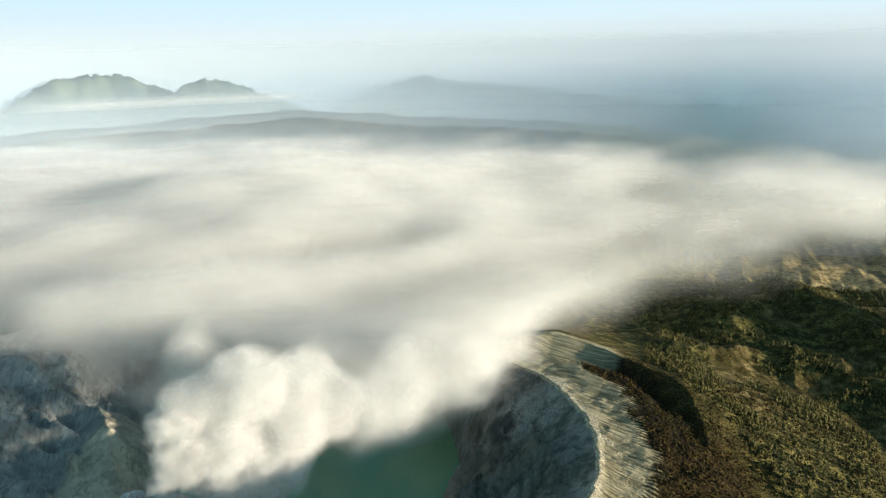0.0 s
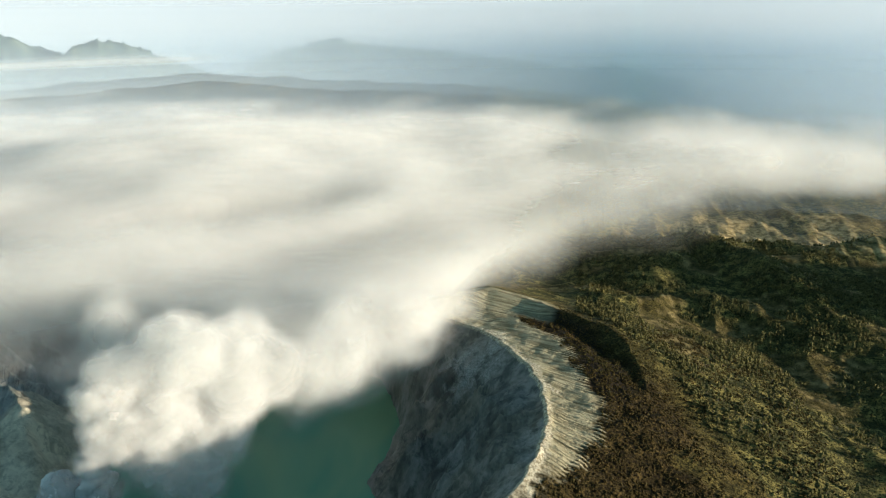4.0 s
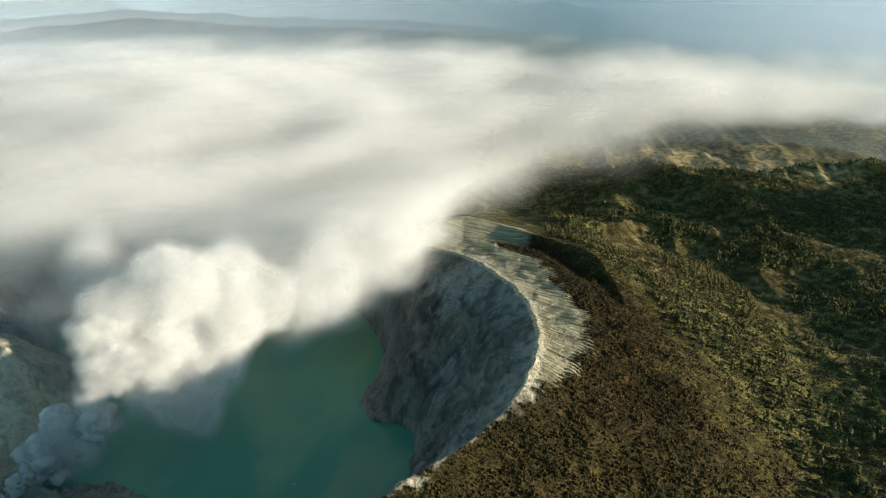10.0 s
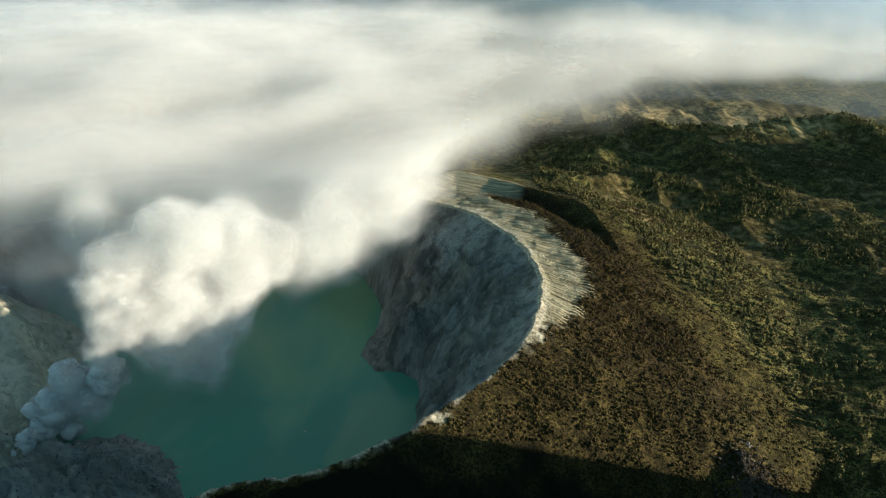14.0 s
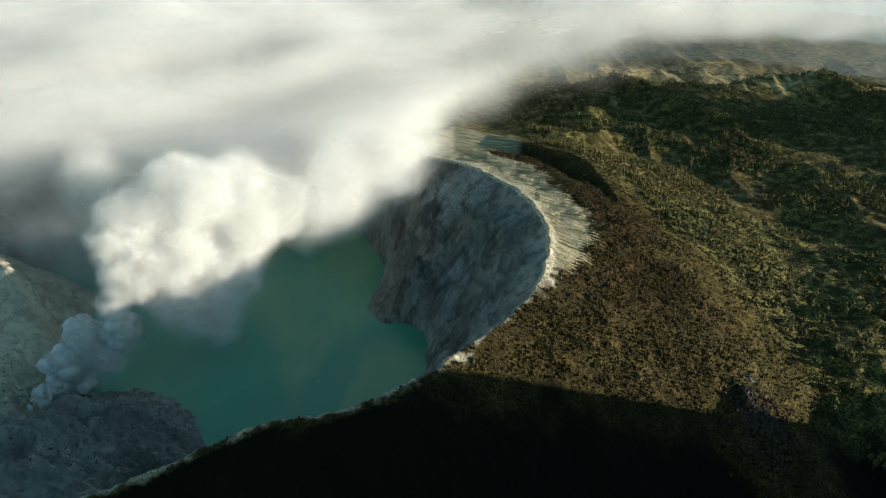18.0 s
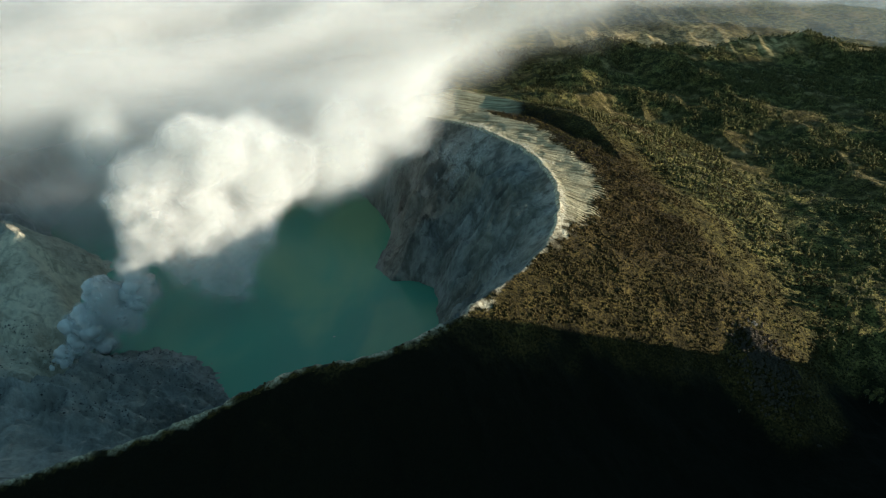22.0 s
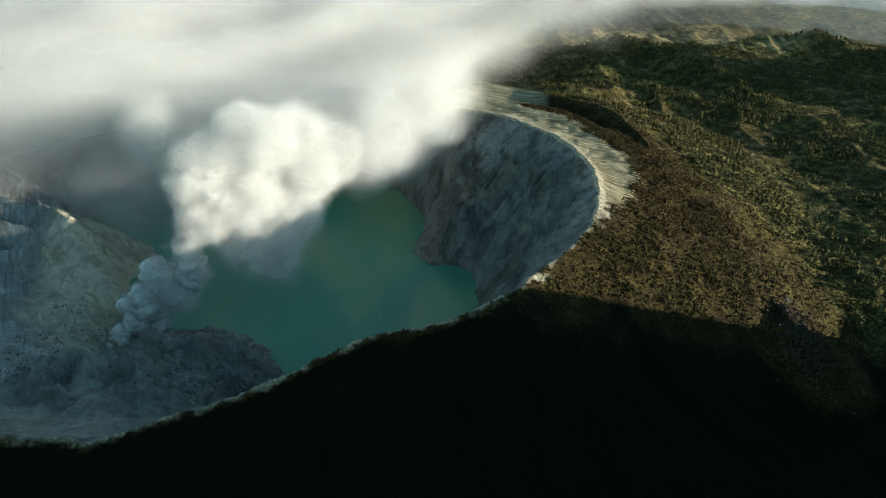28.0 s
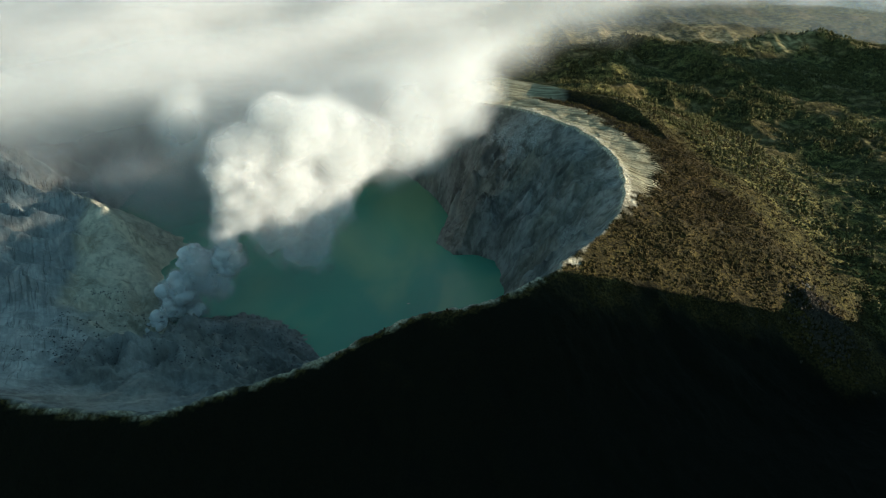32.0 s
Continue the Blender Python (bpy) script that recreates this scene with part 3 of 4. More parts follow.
def mist(name, q_marks, side, levels, density, mat, depth, least=0.05, reach=12.0, swell=0.6):
    """A cloud cut into leaning sheets. q_marks: their distances along the level way that they face away from; side: places across
    at a distance; density: how thick the cloud is at places; depth: metres of full cloud that cover nearly all; reach: metres over
    which its form is felt; swell: how strongly that form turns the light."""
    flat = math.hypot(LEAN.x, LEAN.y)
    hx, hy = -LEAN.x / flat, -LEAN.y / flat
    cos, faces, dens, veil, n = [], [], [], [], 0
    for k in range(len(q_marks) - 1):
        q0, gap = q_marks[k], (q_marks[k + 1] - q_marks[k]) * flat
        a, z = np.meshgrid(side(q0), levels)
        q = q0 + (z - 130) * LEAN.z / flat
        x, y = q * hx + a * hy, q * hy - a * hx
        d = density(x, y, z)
        ny, nx = x.shape
        i = np.arange(nx * ny).reshape(ny, nx)
        f = np.stack([i[:-1, :-1], i[:-1, 1:], i[1:, 1:], i[1:, :-1]], -1).reshape(-1, 4)
        f = f[(d.ravel()[f] > least).any(1)]
        if len(f) == 0:
            continue
        used, f = np.unique(f, return_inverse=True)
        cos.append(np.stack([x, y, z], -1).reshape(-1, 3)[used])
        faces.append(f.reshape(-1, 4) + n)
        dens.append(d.ravel()[used])
        veil.append(np.full(len(used), 1 - math.exp(-gap / depth)))
        n += len(used)
    p, d0 = np.concatenate(cos), np.concatenate(dens)
    grad = np.stack([density(*(p + np.eye(3)[k] * reach).T) - density(*(p - np.eye(3)[k] * reach).T) for k in range(3)], -1)
    grad = -grad / np.maximum(np.linalg.norm(grad, axis=1, keepdims=True), 0.04)
    face = np.array((LEAN * 3.2 + SUN_DIR).normalized())[None] * (1 - swell) + grad * swell
    face /= np.maximum(np.linalg.norm(face, axis=1, keepdims=True), 1e-3)
    me = bpy.data.meshes.new(name)
    me.vertices.add(n)
    me.vertices.foreach_set("co", p.astype(np.float32).ravel())
    fill_faces(me, np.concatenate(faces), [mat], dict(dens=d0, veil=np.concatenate(veil)))
    me.attributes.new("swell", "FLOAT_VECTOR", "POINT").data.foreach_set("vector", face.astype(np.float32).ravel())
    return new(name, me)


def deck_inside(x, y):
    # the edge runs from the lake's far side over the far rim and out over the woods
    ex = np.array([-2500, -900, -640, -550, -463, -364, -300, -180, -100, -62, -40, -18, 20, 75, 167, 240, 400, 600, 800, 1500, 3000])
    ey = np.array([860, 740, 690, 715, 735, 712, 725, 730, 730, 740, 810, 880, 945, 1010, 1120, 1200, 1410, 1630, 1740, 1850, 2000])
    return (y - np.interp(x, ex, ey)) * 0.8 + 34 * fbm(x, y, 200, 4, 61)


def drawn(x, y):
    """Places along and across the way in which the bank's furrows run."""
    return 0.67 * x + 0.74 * y, 0.74 * x - 0.67 * y


def deck_density(x, y, z):
    al, ac = drawn(x, y)
    groove = ac + 1098 + 45 * fbm(al, ac, 240, 3, 69)
    cut = np.exp(-((groove / 55) ** 2)) * smooth(-30, 120, al) * smooth(900, 560, al)
    lip = np.exp(-(((groove - 95) / 75) ** 2)) * smooth(-30, 120, al) * smooth(1000, 640, al)
    top = 182 + 24 * fbm(al * 0.4, ac, 260, 3, 62) + 11 * fbm(al * 0.5, ac, 90, 3, 63) - 130 * cut + 24 * lip
    top = top + 52 * np.exp(-(((x + 800) / 420) ** 2) - ((y - 1560) / 420) ** 2) + 16 * np.exp(-(((x + 360) / 260) ** 2) - ((y - 830) / 150) ** 2) - 20 * smooth(100, 900, x)
    base = 88 + 24 * smooth(-200, 200, x) - 20 * smooth(-480, -600, x) - 105 * smooth(1780, 2050, y) * smooth(200, 450, x)
    inner = deck_inside(x, y)
    far_end = (2850 - y - 0.12 * np.maximum(x + 700, 0) + 160 * fbm(x, y, 500, 3, 64)) / 1150
    wide = 80 + 190 * smooth(-150, 80, x) + 80 * smooth(120, 600, x)
    e = np.minimum(np.minimum(inner / wide, far_end), np.minimum((top - z) / 62, (z - base) / 45))
    thin = 0.30 * smooth(-190, 250, x) + 0.12 * smooth(450, 1100, x)
    return 0.27 + (0.78 - thin) * np.clip(e, -1, 1) + 0.15 * fbm3(al * 0.55, ac, z, 100, 3, 65)


marks = [560.0]
while marks[-1] < 3400:
    marks.append(marks[-1] + 15 + 0.022 * max(marks[-1] - 600, 0))
deck = mist("cloud_bank", marks, lambda q: np.arange(-0.75 * q - 700, 1.15 * q + 500, 12 + 0.013 * q), np.arange(12, 272, 10.0), deck_density, CLOUD, 40, 0.16, 22.0, 0.14)
tagged(deck, "broad white cloud bank lying over the far crater rim", "cloud", kind="stuff")

BILLOWS = [(-248, 640, 156, 56), (-286, 606, 160, 40), (-232, 628, 172, 42), (-215, 650, 148, 54), (-300, 590, 166, 26), (-262, 640, 186, 30), (-290, 634, 150, 38), (-258, 606, 138, 34),
           (-205, 632, 132, 40), (-180, 676, 140, 44), (-228, 690, 150, 50), (-300, 660, 142, 34), (-240, 600, 168, 26), (-270, 618, 190, 22)]
COLUMN = [(-392, 521, 0, 6), (-381, 527, 8, 11), (-370, 533, 16, 14), (-366, 536, 35, 16), (-351, 544, 8, 14), (-355, 542, 45, 15), (-341, 550, 63, 18), (-331, 555, 39, 24), (-314, 565, 57, 20), (-354, 542, 27, 17), (-313, 565, 84, 19), (-298, 574, 99, 22), (-304, 570, 126, 20), (-285, 581, 127, 27), (-306, 569, 151, 20), (-289, 579, 156, 26)]


def union_of(balls, x, y, z, grow):
    e = np.full(np.shape(x), -3.0)
    for bx, by, bz, r in balls:
        e = np.maximum(e, 1 - np.sqrt((x - bx) ** 2 + (y - by) ** 2 + ((z - bz) * 1.1) ** 2) / (r * grow))
    return e


def puff_density(x, y, z):
    return 0.10 + 1.35 * np.clip(union_of(BILLOWS, x, y, z, 1.22), -1, 0.7) + 0.36 * fbm3(x, y, z, 34, 4, 66)


def column_density(x, y, z):
    return 0.34 + 1.15 * np.clip(union_of(COLUMN, x, y, z, 1.12), -1, 0.6) * (1 - 0.45 * smooth(60, 110, z)) + 0.42 * fbm3(x, y, z, 16, 4, 67)


puff = mist("steam_cloud", np.arange(390, 880, 9.0), lambda q: np.arange(-620, 360, 6.0), np.arange(56, 250, 6.0), puff_density, STEAM, 20, 0.02, 9.0, 0.30)
tagged(puff, "billowing white steam cloud over the lake", "cloud", kind="stuff")
plume = mist("steam_plume", np.arange(590, 860, 4.2), lambda q: np.arange(-200, 140, 2.6), np.arange(-6, 170, 2.6), column_density, PLUME, 9, 0.07, 5.0, 0.4)
tagged(plume, "pale knobbed steam plume rising from the sulphur vent", "steam", kind="stuff")

billow, r0 = bmesh.new(), random.Random(5)
for bx, by, bz, br in COLUMN[:10]:
    for k in range(7):
        w = Vector((r0.uniform(-1, 1), r0.uniform(-1, 1), r0.uniform(-0.6, 1))).normalized() if k else Vector((0, 0, 0))
        small = br * (r0.uniform(0.32, 0.56) if k else 0.66)
        made = bmesh.ops.create_icosphere(billow, subdivisions=3, radius=small)["verts"]
        c = Vector((bx, by, bz)) + w * br * 0.58
        for v in made:
            v.co += c
pc = np.array([v.co[:] for v in billow.verts])
lump = fbm3(pc[:, 0], pc[:, 1], pc[:, 2], 9, 4, 70) + 0.5 * fbm3(pc[:, 0], pc[:, 1], pc[:, 2], 3.5, 2, 73)
billow.normal_update()
for v, l in zip(billow.verts, lump):
    v.co += v.normal * (4.6 * float(l))
for f in billow.faces:
    f.smooth = True
knobs = new("steam_billow", bpy.data.meshes.new("steam_billow"))
billow.to_mesh(knobs.data)
billow.free()
knobs.data.materials.append(steam_body_material())
tagged(knobs, "dense knobbed white steam over the sulphur vent", "steam", kind="stuff")

# soft masses beside the billow, the curtain under it and the low mist on the far water
VEILS = [(-150, 690, 138, 56), (-105, 735, 142, 58), (-70, 790, 142, 52), (-140, 770, 145, 70), (-190, 720, 140, 60), (-110, 700, 132, 44), (-45, 850, 146, 44), (-60, 745, 138, 36),
         (-340, 690, 150, 40), (-375, 705, 148, 44)]
CURTAIN = [(-277, 585, 89, 28), (-253, 599, 62, 32), (-238, 607, 46, 28), (-259, 596, 110, 34), (-287, 582, 110, 28), (-232, 606, 82, 32), (-268, 590, 72, 28), (-215, 622, 96, 30), (-245, 600, 126, 32)]


def veil_density(x, y, z):
    return 0.20 + 0.66 * union_of(VEILS, x, y, z, 1.45) + 0.26 * fbm3(x, y, z, 55, 4, 68)


def curtain_density(x, y, z):
    return 0.26 + 0.62 * union_of(CURTAIN, x, y, z, 1.4) + 0.34 * fbm3(x, y, z * 0.6, 26, 4, 72)


def low_density(x, y, z):
    before = y - np.interp(x, [-900, -640, -550, -463, -364, -250], [740, 690, 715, 735, 712, 760])
    return 0.66 * smooth(-75, 45, before + 40 * fbm(x, y, 90, 3, 74)) * smooth(-215, -330, x) * smooth(140, 70, z) * smooth(1150, 980, y) + 0.22 * fbm3(x, y, z, 70, 3, 71)


veil = mist("drifting_steam", np.arange(560, 1120, 16.0), lambda q: np.arange(-420, 420, 10.0), np.arange(24, 222, 9.0), veil_density, MIST, 32, 0.08, 14.0, 0.2)
tagged(veil, "soft white steam drifting beside the billowing cloud", "steam", kind="stuff")
curtain = mist("steam_curtain", np.arange(560, 860, 9.0), lambda q: np.arange(-220, 200, 6.0), np.arange(10, 170, 6.0), curtain_density, STEAM, 13, 0.08, 9.0, 0.2)
tagged(curtain, "thin grey steam curtain hanging under the cloud", "steam", kind="stuff")
lake_mist = mist("lake_mist", np.arange(640, 1260, 22.0), lambda q: np.arange(-720, 320, 16.0), np.arange(2, 160, 10.0), low_density, MIST, 50, 0.08, 20.0, 0.2)
tagged(lake_mist, "thin grey mist lying on the far water", "mist", kind="stuff")

# ---------------------------------------------------------------- the far distance
EYE0 = (150.0, 78.0, 496.0)


def skyline(name, marks, rho, thick, rough, seed, label):
    """A far mountain: crest heights by angle round the plan's centre, with eroded sides."""
    ang = np.array([m[0] for m in marks], float)
    hgt = np.array([EYE0[2] + rho * math.tan(radians(m[1] - 0.3)) for m in marks], float)
    order = np.argsort(ang)
    phi, v = np.meshgrid(np.linspace(ang.min(), ang.max(), 130), np.linspace(-1, 1, 41))
    crest = np.interp(phi, ang[order], hgt[order])
    base = -120.0
    x, y = EYE0[0] - np.sin(np.radians(phi)) * (rho + v * thick), EYE0[1] + np.cos(np.radians(phi)) * (rho + v * thick)
    er = np.abs(fbm(phi * 60, v * 60, 45, 5, seed))
    z = base + (crest - base) * (1 - np.abs(v) ** 1.2) * (1 - rough * er * np.abs(v) ** 0.5) + 5 * fbm(x, y, 60, 3, seed + 1) + 16 * rough * fbm(phi * 40, v * 30, 22, 3, seed + 2) * (1 - v * v) + 58 * rough * fbm(phi * 40, v * 14, 11, 5, seed + 3, 0.6) * (1 - np.abs(v))
    ob = sheet(name, x, y, z, [FAR], {})
    return tagged(ob, label, "mountain")


skyline("distant_volcano", [(56, -6), (53.5, -4.2), (50.3, -2.76), (48, -1.5), (46.5, -0.85), (45.6, -0.95), (45, -0.75), (43.5, -0.78), (42.6, -0.75), (41.6, -1.15), (39.4, -2.0), (36, -3.2), (32, -4.6), (28, -6)],
        4450, 330, 0.35, 81, "broad hazy volcano with a broken flat summit")
skyline("distant_volcano", [(44, -6), (41, -3.2), (39.4, -2.3), (38, -1.5), (36.8, -1.25), (36, -1.28), (34.5, -1.75), (32.1, -2.8), (29.4, -3.8), (26, -4.7), (22, -6)],
        4250, 300, 0.35, 83, "rounded green volcano cone rising above the haze")
skyline("distant_hill", [(58, -6.5), (54, -5.6), (51.5, -4.9), (49.3, -4.0), (48, -3.9), (46.5, -4.7), (45, -5.6), (43, -6.8)], 3950, 180, 0.3, 85, "small green hill at the foot of the volcano")
skyline("distant_volcano", [(29, -6), (27, -3.6), (25, -2.5), (23.5, -2.2), (21.5, -1.75), (20.6, -1.55), (19.6, -1.6), (18, -1.95), (14, -2.3), (9, -2.9), (4, -3.6), (-2, -4.6), (-5, -6)],
        4600, 120, 0.2, 87, "faint blue volcano far across the plain")
skyline("distant_hill", [(6, -6), (3, -4.7), (0.5, -4.0), (-1.3, -3.65), (-3, -4.0), (-6, -4.7), (-9, -6)], 4560, 100, 0.2, 89, "faint blue hill in the haze")


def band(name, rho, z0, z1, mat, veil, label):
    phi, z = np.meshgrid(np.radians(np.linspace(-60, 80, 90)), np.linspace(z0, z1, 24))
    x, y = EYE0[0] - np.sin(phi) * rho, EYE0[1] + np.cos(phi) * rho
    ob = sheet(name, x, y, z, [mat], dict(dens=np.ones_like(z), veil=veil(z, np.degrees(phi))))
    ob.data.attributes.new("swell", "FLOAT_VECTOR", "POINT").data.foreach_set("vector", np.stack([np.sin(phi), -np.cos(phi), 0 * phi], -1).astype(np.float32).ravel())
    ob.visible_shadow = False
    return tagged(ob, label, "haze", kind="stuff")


tagged(band("backdrop", 4740, -500, 1500, FAR_GLOW, lambda z, p: smooth(1480, 950, z), "glowing backdrop of pale blue lowlands, haze and sky"), kind="structure")
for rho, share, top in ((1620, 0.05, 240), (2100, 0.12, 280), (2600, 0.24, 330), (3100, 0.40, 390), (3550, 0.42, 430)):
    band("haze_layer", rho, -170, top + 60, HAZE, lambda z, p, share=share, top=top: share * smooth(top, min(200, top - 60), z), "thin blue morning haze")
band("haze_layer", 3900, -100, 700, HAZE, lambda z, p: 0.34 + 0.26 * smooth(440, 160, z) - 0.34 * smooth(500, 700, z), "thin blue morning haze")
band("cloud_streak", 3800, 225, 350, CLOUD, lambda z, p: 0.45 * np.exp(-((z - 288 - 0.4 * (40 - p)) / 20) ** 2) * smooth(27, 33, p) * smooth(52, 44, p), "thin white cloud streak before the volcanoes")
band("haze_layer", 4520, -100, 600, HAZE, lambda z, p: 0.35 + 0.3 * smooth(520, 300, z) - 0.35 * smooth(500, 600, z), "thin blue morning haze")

# ---------------------------------------------------------------- woods and scrub
def blob(bm, centre, size, rng2, parts=1):
    """A lumpy leaf clump."""
    made = bmesh.ops.create_icosphere(bm, subdivisions=parts, radius=1)["verts"]
    for v in made:
        v.co = Vector([c * s * rng2.uniform(0.7, 1.25) for c, s in zip(v.co, size)]) + Vector(centre)


def stick(bm, a, b, ra, rb, sides=5):
    a, b = Vector(a), Vector(b)
    turn = (b - a).to_track_quat("Z", "Y").to_matrix()
    rings = []
    for p, r in ((a, ra), (b, rb)):
        rings.append([bm.verts.new(p + turn @ Vector((math.cos(k * math.tau / sides) * r, math.sin(k * math.tau / sides) * r, 0))) for k in range(sides)])
    for k in range(sides):
        bm.faces.new((rings[0][k], rings[0][(k + 1) % sides], rings[1][(k + 1) % sides], rings[1][k]))
    bm.faces.new(rings[1])


def mesh_of(name, bm, mat):
    me = bpy.data.meshes.new(name)
    bm.to_mesh(me)
    bm.free()
    me.materials.append(mat)
    return me


def part(name, bm, material, parent, label=""):
    ob = new(name, bm if isinstance(bm, bpy.types.Mesh) else mesh_of(name, bm, material))
    ob.parent = parent
    return tagged(ob, label)


def tree_meshes(seed):
    r2 = random.Random(seed)
    h = r2.uniform(9, 14)
    trunk, crown = bmesh.new(), bmesh.new()
    lean = (r2.uniform(-0.8, 0.8), r2.uniform(-0.8, 0.8))
    top = (lean[0], lean[1], h * 0.9)
    stick(trunk, (0, 0, -1.0), (lean[0] * 0.4, lean[1] * 0.4, h * 0.45), 0.42, 0.28)
    stick(trunk, (lean[0] * 0.4, lean[1] * 0.4, h * 0.45), top, 0.28, 0.08)
    for k in range(13):
        f = r2.uniform(0.42, 1.0)
        ang, out = r2.uniform(0, math.tau), r2.uniform(0.6, 3.0) * (1.35 - 0.9 * f)
        c = (lean[0] * f + math.cos(ang) * out, lean[1] * f + math.sin(ang) * out, h * f)
        if k < 5:
            stick(trunk, (lean[0] * f * 0.8, lean[1] * f * 0.8, h * (f - 0.12)), c, 0.14, 0.04, 4)
        s = r2.uniform(1.0, 1.9)
        blob(crown, c, (s, s, s * r2.uniform(0.8, 1.2)), r2)
    return mesh_of("trunk", trunk, BARK), mesh_of("crown", crown, LEAF), h


def heights(x, y):
    z, masks = terrain(np.asarray(x, float), np.asarray(y, float))
    return z, masks


pick = np.random.default_rng(11)
KINDS = [tree_meshes(s) for s in range(6)]
# the trees nearest to the path of the drone
tx, ty = pick.uniform(255, 470, 3000), pick.uniform(430, 900, 3000)
tz, tm = heights(tx, ty)
grove = fbm(tx, ty, 60, 3, 91)
ok = np.where((tm["wood"] > 0.55) & (grove > -0.25) & (tm["pale"] < 0.1) & (tm["straw"] < 0.6))[0][:270]
for k in ok:
    t_mesh, c_mesh, h = KINDS[int(pick.integers(0, 6))]
    tree = tagged(new("tree"), "slender mountain tree with sparse grey-green foliage", "tree", group="trees on the outer slope")
    tree.location = (tx[k], ty[k], tz[k])
    tree.rotation_euler = (0, 0, pick.uniform(0, 6.28))
    tree.scale = [pick.uniform(0.6, 1.05)] * 3
    part("trunk", t_mesh, BARK, tree)
    part("crown", c_mesh, LEAF, tree)


def scatter(name, places, sizes, tall, mat, clumps, seed):
    """Many small plants in one mesh: each a few lumpy clumps."""
    r3 = np.random.default_rng(seed)
    octa = np.array([(1, 0, 0), (0, 1, 0), (-1, 0, 0), (0, -1, 0), (0, 0, 1), (0, 0, -1)], float)
    tri = np.array([(0, 1, 4), (1, 2, 4), (2, 3, 4), (3, 0, 4), (1, 0, 5), (2, 1, 5), (3, 2, 5), (0, 3, 5)])
    m = len(places)
    cos, faces, n = [], [], 0
    for c in range(clumps):
        f = (c + 0.5) / clumps
        spread = 0.75 + 0.6 * math.sin(math.pi * (0.15 + 0.8 * f)) - 0.35 * f
        off = r3.normal(0, 0.33, (m, 3)) * [1, 1, 0.2] * spread
        mid = places + off * sizes[:, None] + np.stack([0 * sizes, 0 * sizes, sizes * tall * (0.25 + 0.75 * f)], -1)
        s = sizes[:, None] * r3.uniform(0.55, 1.0, (m, 1)) * (0.78 - 0.28 * f)
        shape = octa[None] * r3.uniform(0.7, 1.3, (m, 6, 1)) * s[:, None] * [1, 1, 1.0 + 0.5 * (tall > 1.5)]
        turn = r3.uniform(0, 1.57, m)
        co, si = np.cos(turn)[:, None], np.sin(turn)[:, None]
        x = shape[..., 0] * co - shape[..., 1] * si
        y = shape[..., 0] * si + shape[..., 1] * co
        cos.append((np.stack([x, y, shape[..., 2]], -1) + mid[:, None]).reshape(-1, 3))
        faces.append((tri[None] + 6 * np.arange(m)[:, None, None]).reshape(-1, 3) + n)
        n += 6 * m
    me = bpy.data.meshes.new(name)
    me.vertices.add(n)
    me.vertices.foreach_set("co", np.concatenate(cos).astype(np.float32).ravel())
    fill_faces(me, np.concatenate(faces), [mat], {})
    return new(name, me)


fx, fy = pick.uniform(120, 1150, 60000), pick.uniform(430, 1650, 60000)
fz, fm = heights(fx, fy)
grove = fbm(fx, fy, 70, 3, 91) + 0.35 * fbm(fx, fy, 300, 2, 92)
far_enough = (fx > 470) | (fy > 900) | (fx < 255)
ok = (fm["wood"] > 0.5) & (grove > -0.5 + 0.6 * pick.random(60000)) & (fm["straw"] < 0.4) & far_enough & (pick.random(60000) < 0.55)
woods = scatter("forest", np.stack([fx, fy, fz], -1)[ok], pick.uniform(1.3, 2.8, ok.sum()), 2.5, LEAF, 5, 12)
tagged(woods, "open mountain forest of slender grey-green trees", "forest", kind="stuff")

sx, sy = pick.uniform(-240, 380, 90000), pick.uniform(330, 930, 90000)
sz, sm = heights(sx, sy)
ok = (sm["wall"] < 0.05) & (sm["pale"] < 0.15) & (sm["path"] < 0.2) & (sm["thicket"] < 0.5) & (pick.random(90000) < (0.30 + 0.65 * sm["brown"]) * (0.35 + 0.9 * smooth(-0.3, 0.2, fbm(sx, sy, 22, 3, 93))))
scrub = scatter("scrub", np.stack([sx, sy, sz], -1)[ok], pick.uniform(0.6, 2.0, ok.sum()) ** 1.2, 0.6, SCRUB, 2, 13)
tagged(scrub, "low brown and olive scrub covering the flank", "scrub", kind="stuff")

ux, uy = pick.uniform(230, 900, 52000), pick.uniform(440, 1350, 52000)
uz, um = heights(ux, uy)
ok = (um["straw"] < 0.7) & (pick.random(52000) < 0.3 + 0.7 * smooth(-0.3, 0.3, fbm(ux, uy, 18, 3, 94))) & (um["wood"] + smooth(900, 950, uy) > 0.3)
brush = scatter("underbrush", np.stack([ux, uy, uz], -1)[ok], pick.uniform(0.9, 2.0, ok.sum()), 0.6, leaf_material("brush", (0.045, 0.043, 0.016), (0.225, 0.185, 0.062), (0.165, 0.160, 0.050)), 1, 16)
tagged(brush, "low olive underbrush between the trees", "bushes", kind="stuff")

# ---------------------------------------------------------------- loose rocks and dead trees
def boulder(x, y, size, seed):
    r4 = random.Random(seed)
    bm = bmesh.new()
    blob(bm, (0, 0, 0), (size, size * r4.uniform(0.7, 1.1), size * r4.uniform(0.5, 0.8)), r4, 2)
    z, _ = heights([x], [y])
    ob = new("boulder", mesh_of("boulder", bm, ROCK))
    ob.location = (x, y, float(z[0]) + size * 0.15)
    return tagged(ob, "pale weathered boulder on the stony knoll", "rock", group="boulders on the knoll")


for k in range(16):
    f = pick.random()
    boulder(247 + 16 * f + pick.normal(0, 2.0), 466 + 22 * f + pick.normal(0, 2.5), pick.uniform(0.6, 1.7), k)


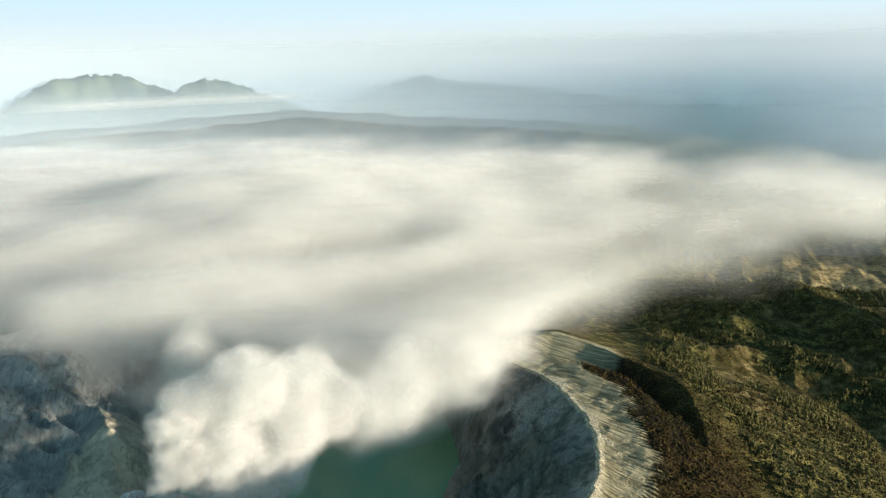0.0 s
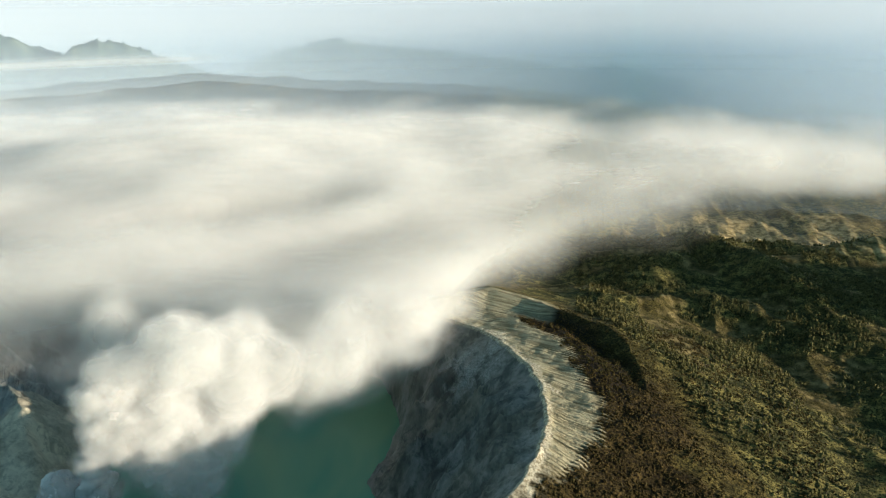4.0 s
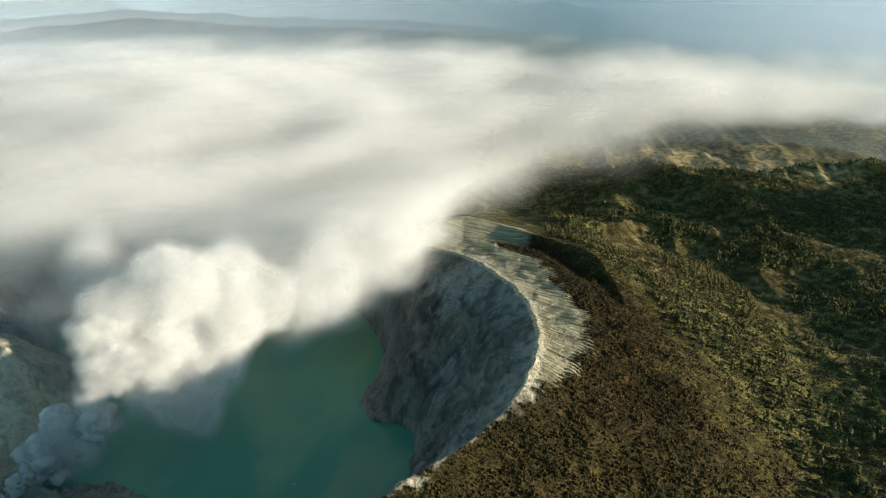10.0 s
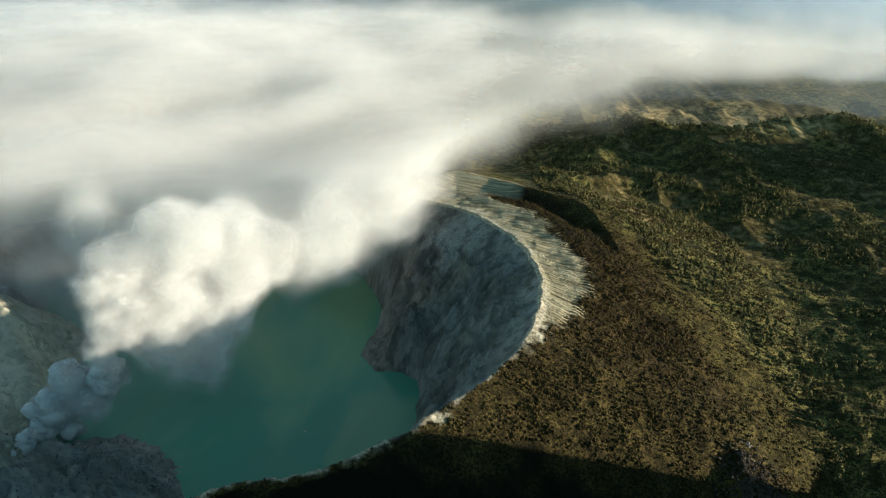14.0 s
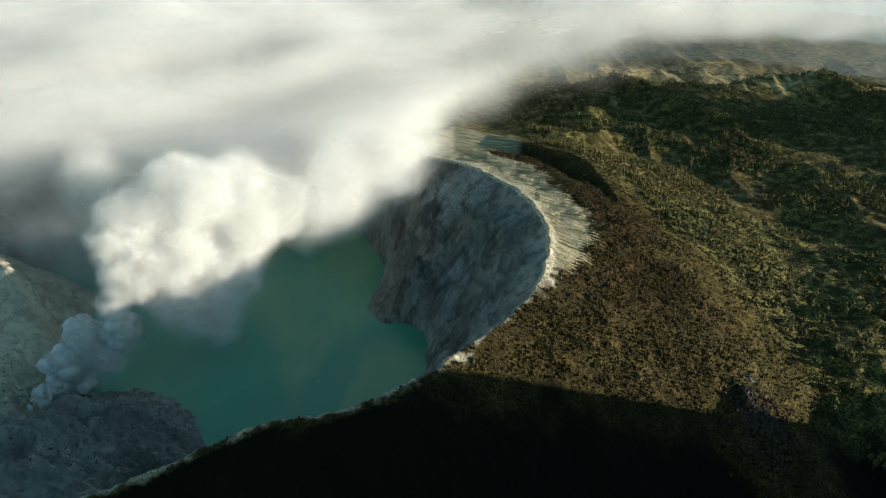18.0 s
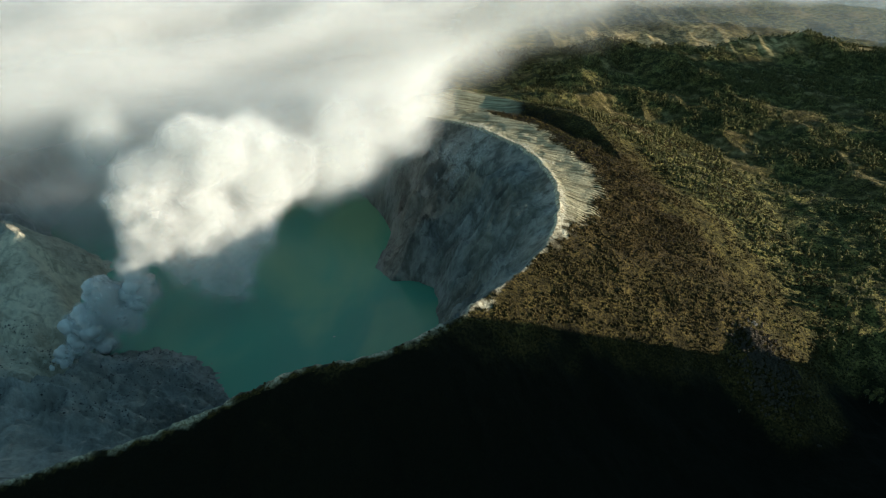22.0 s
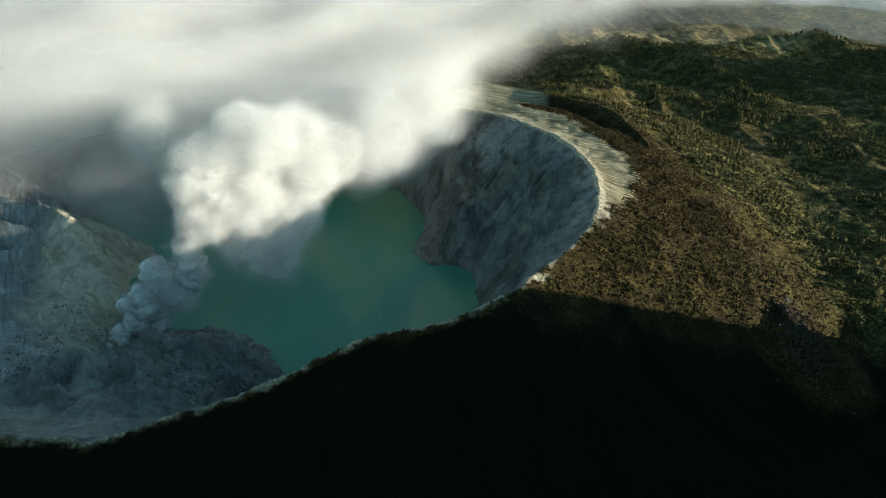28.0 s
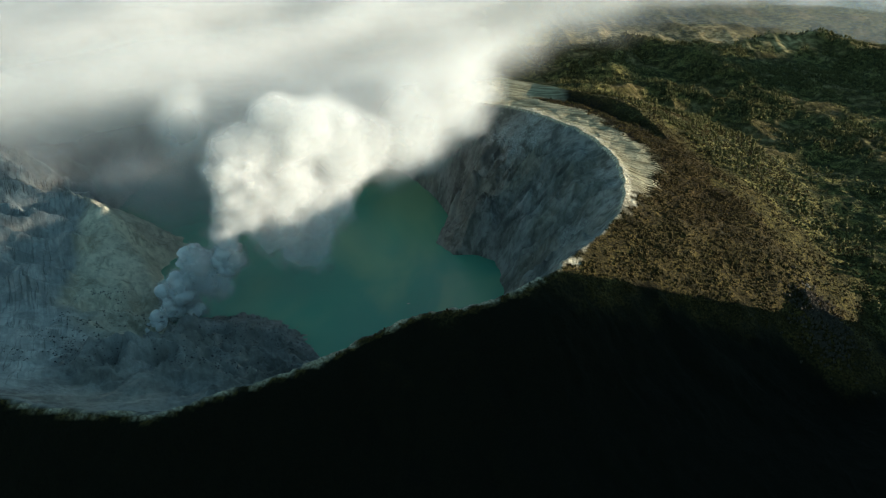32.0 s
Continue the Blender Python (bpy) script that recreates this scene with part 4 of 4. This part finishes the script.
def dead_tree(x, y, tall, seed):
    r5 = random.Random(seed)
    z, _ = heights([x], [y])
    ob = tagged(new("dead_tree"), "bleached crooked dead tree standing on the rocky shore", "dead tree")
    ob.location = (x, y, float(z[0]))
    trunk = bmesh.new()
    bend = [Vector((r5.uniform(-0.9, 0.9) * k, r5.uniform(-0.9, 0.9) * k, tall * k / 4 - 1)) for k in range(5)]
    for k in range(4):
        stick(trunk, bend[k], bend[k + 1], 0.55 - 0.11 * k, 0.44 - 0.11 * k)
    part("trunk", trunk, DEADWOOD, ob)
    for k in range(12):
        limb = bmesh.new()
        f, a = r5.uniform(1.3, 3.95), r5.uniform(0, math.tau)
        foot = bend[int(f)].lerp(bend[int(f) + 1], f - int(f))
        reach = r5.uniform(2.0, 4.2) * (1.25 - f / 5)
        elbow = foot + Vector((math.cos(a) * reach * 0.6, math.sin(a) * reach * 0.6, r5.uniform(0.2, 1.0)))
        stick(limb, foot, elbow, 0.24, 0.15, 4)
        for turn in (-0.6, 0.0, 0.7):
            stick(limb, elbow, elbow + Vector((math.cos(a + turn) * reach * 0.6, math.sin(a + turn) * reach * 0.6, r5.uniform(0.8, 2.0))), 0.14, 0.05, 4)
        part("branch", limb, DEADWOOD, ob)


dead_tree(-271, 505, 14, 1)
dead_tree(-266, 500, 10, 2)
dead_tree(-246, 484, 11, 3)

gx, gy = 256 + pick.normal(0, 13, 700), 440 + pick.normal(0, 20, 700)
gz, _ = heights(gx, gy)
grove = scatter("bare_thicket", np.stack([gx, gy, gz], -1), pick.uniform(0.9, 1.8, 700), 1.6, leaf_material("bare_twigs", (0.055, 0.046, 0.036), (0.145, 0.120, 0.095)), 5, 15)
tagged(grove, "grey leafless thicket on the stony knoll", "thicket", kind="stuff")

for k in range(64):
    bx, by = pick.uniform(-385, -225), pick.uniform(440, 545)
    bz, bmask = heights([bx], [by])
    if bz[0] > 2:
        rock = boulder(bx, by, float(pick.uniform(0.8, 3.0)), 100 + k)
        tagged(rock, "dark grey lava boulder on the rocky shore", "rock", group="boulders on the shore")


rx, ry = pick.uniform(-470, -225, 5200), pick.uniform(395, 560, 5200)
rz0, rm = heights(rx, ry)
ok = (rz0 > 1.5) & (rz0 < 62) & (fbm(rx, ry, 24, 3, 95) > -0.12)
rubble = scatter("rubble", np.stack([rx, ry, rz0 - 0.5], -1)[ok], pick.uniform(0.5, 1.7, ok.sum()) ** 1.3, 0.35, leaf_material("lava_rubble", (0.045, 0.048, 0.055), (0.30, 0.30, 0.30)), 1, 17)
tagged(rubble, "grey lava rubble strewn over the rocky shore", "rubble", kind="stuff")

foam = bmesh.new()
blob(foam, (0, 0, 0), (1.6, 0.8, 0.22), random.Random(3), 2)
raft = new("foam_patch", mesh_of("foam_patch", foam, DEADWOOD))
raft.location = (-126, 562, 0.08)
tagged(raft, "small white foam patch floating on the lake", "foam")
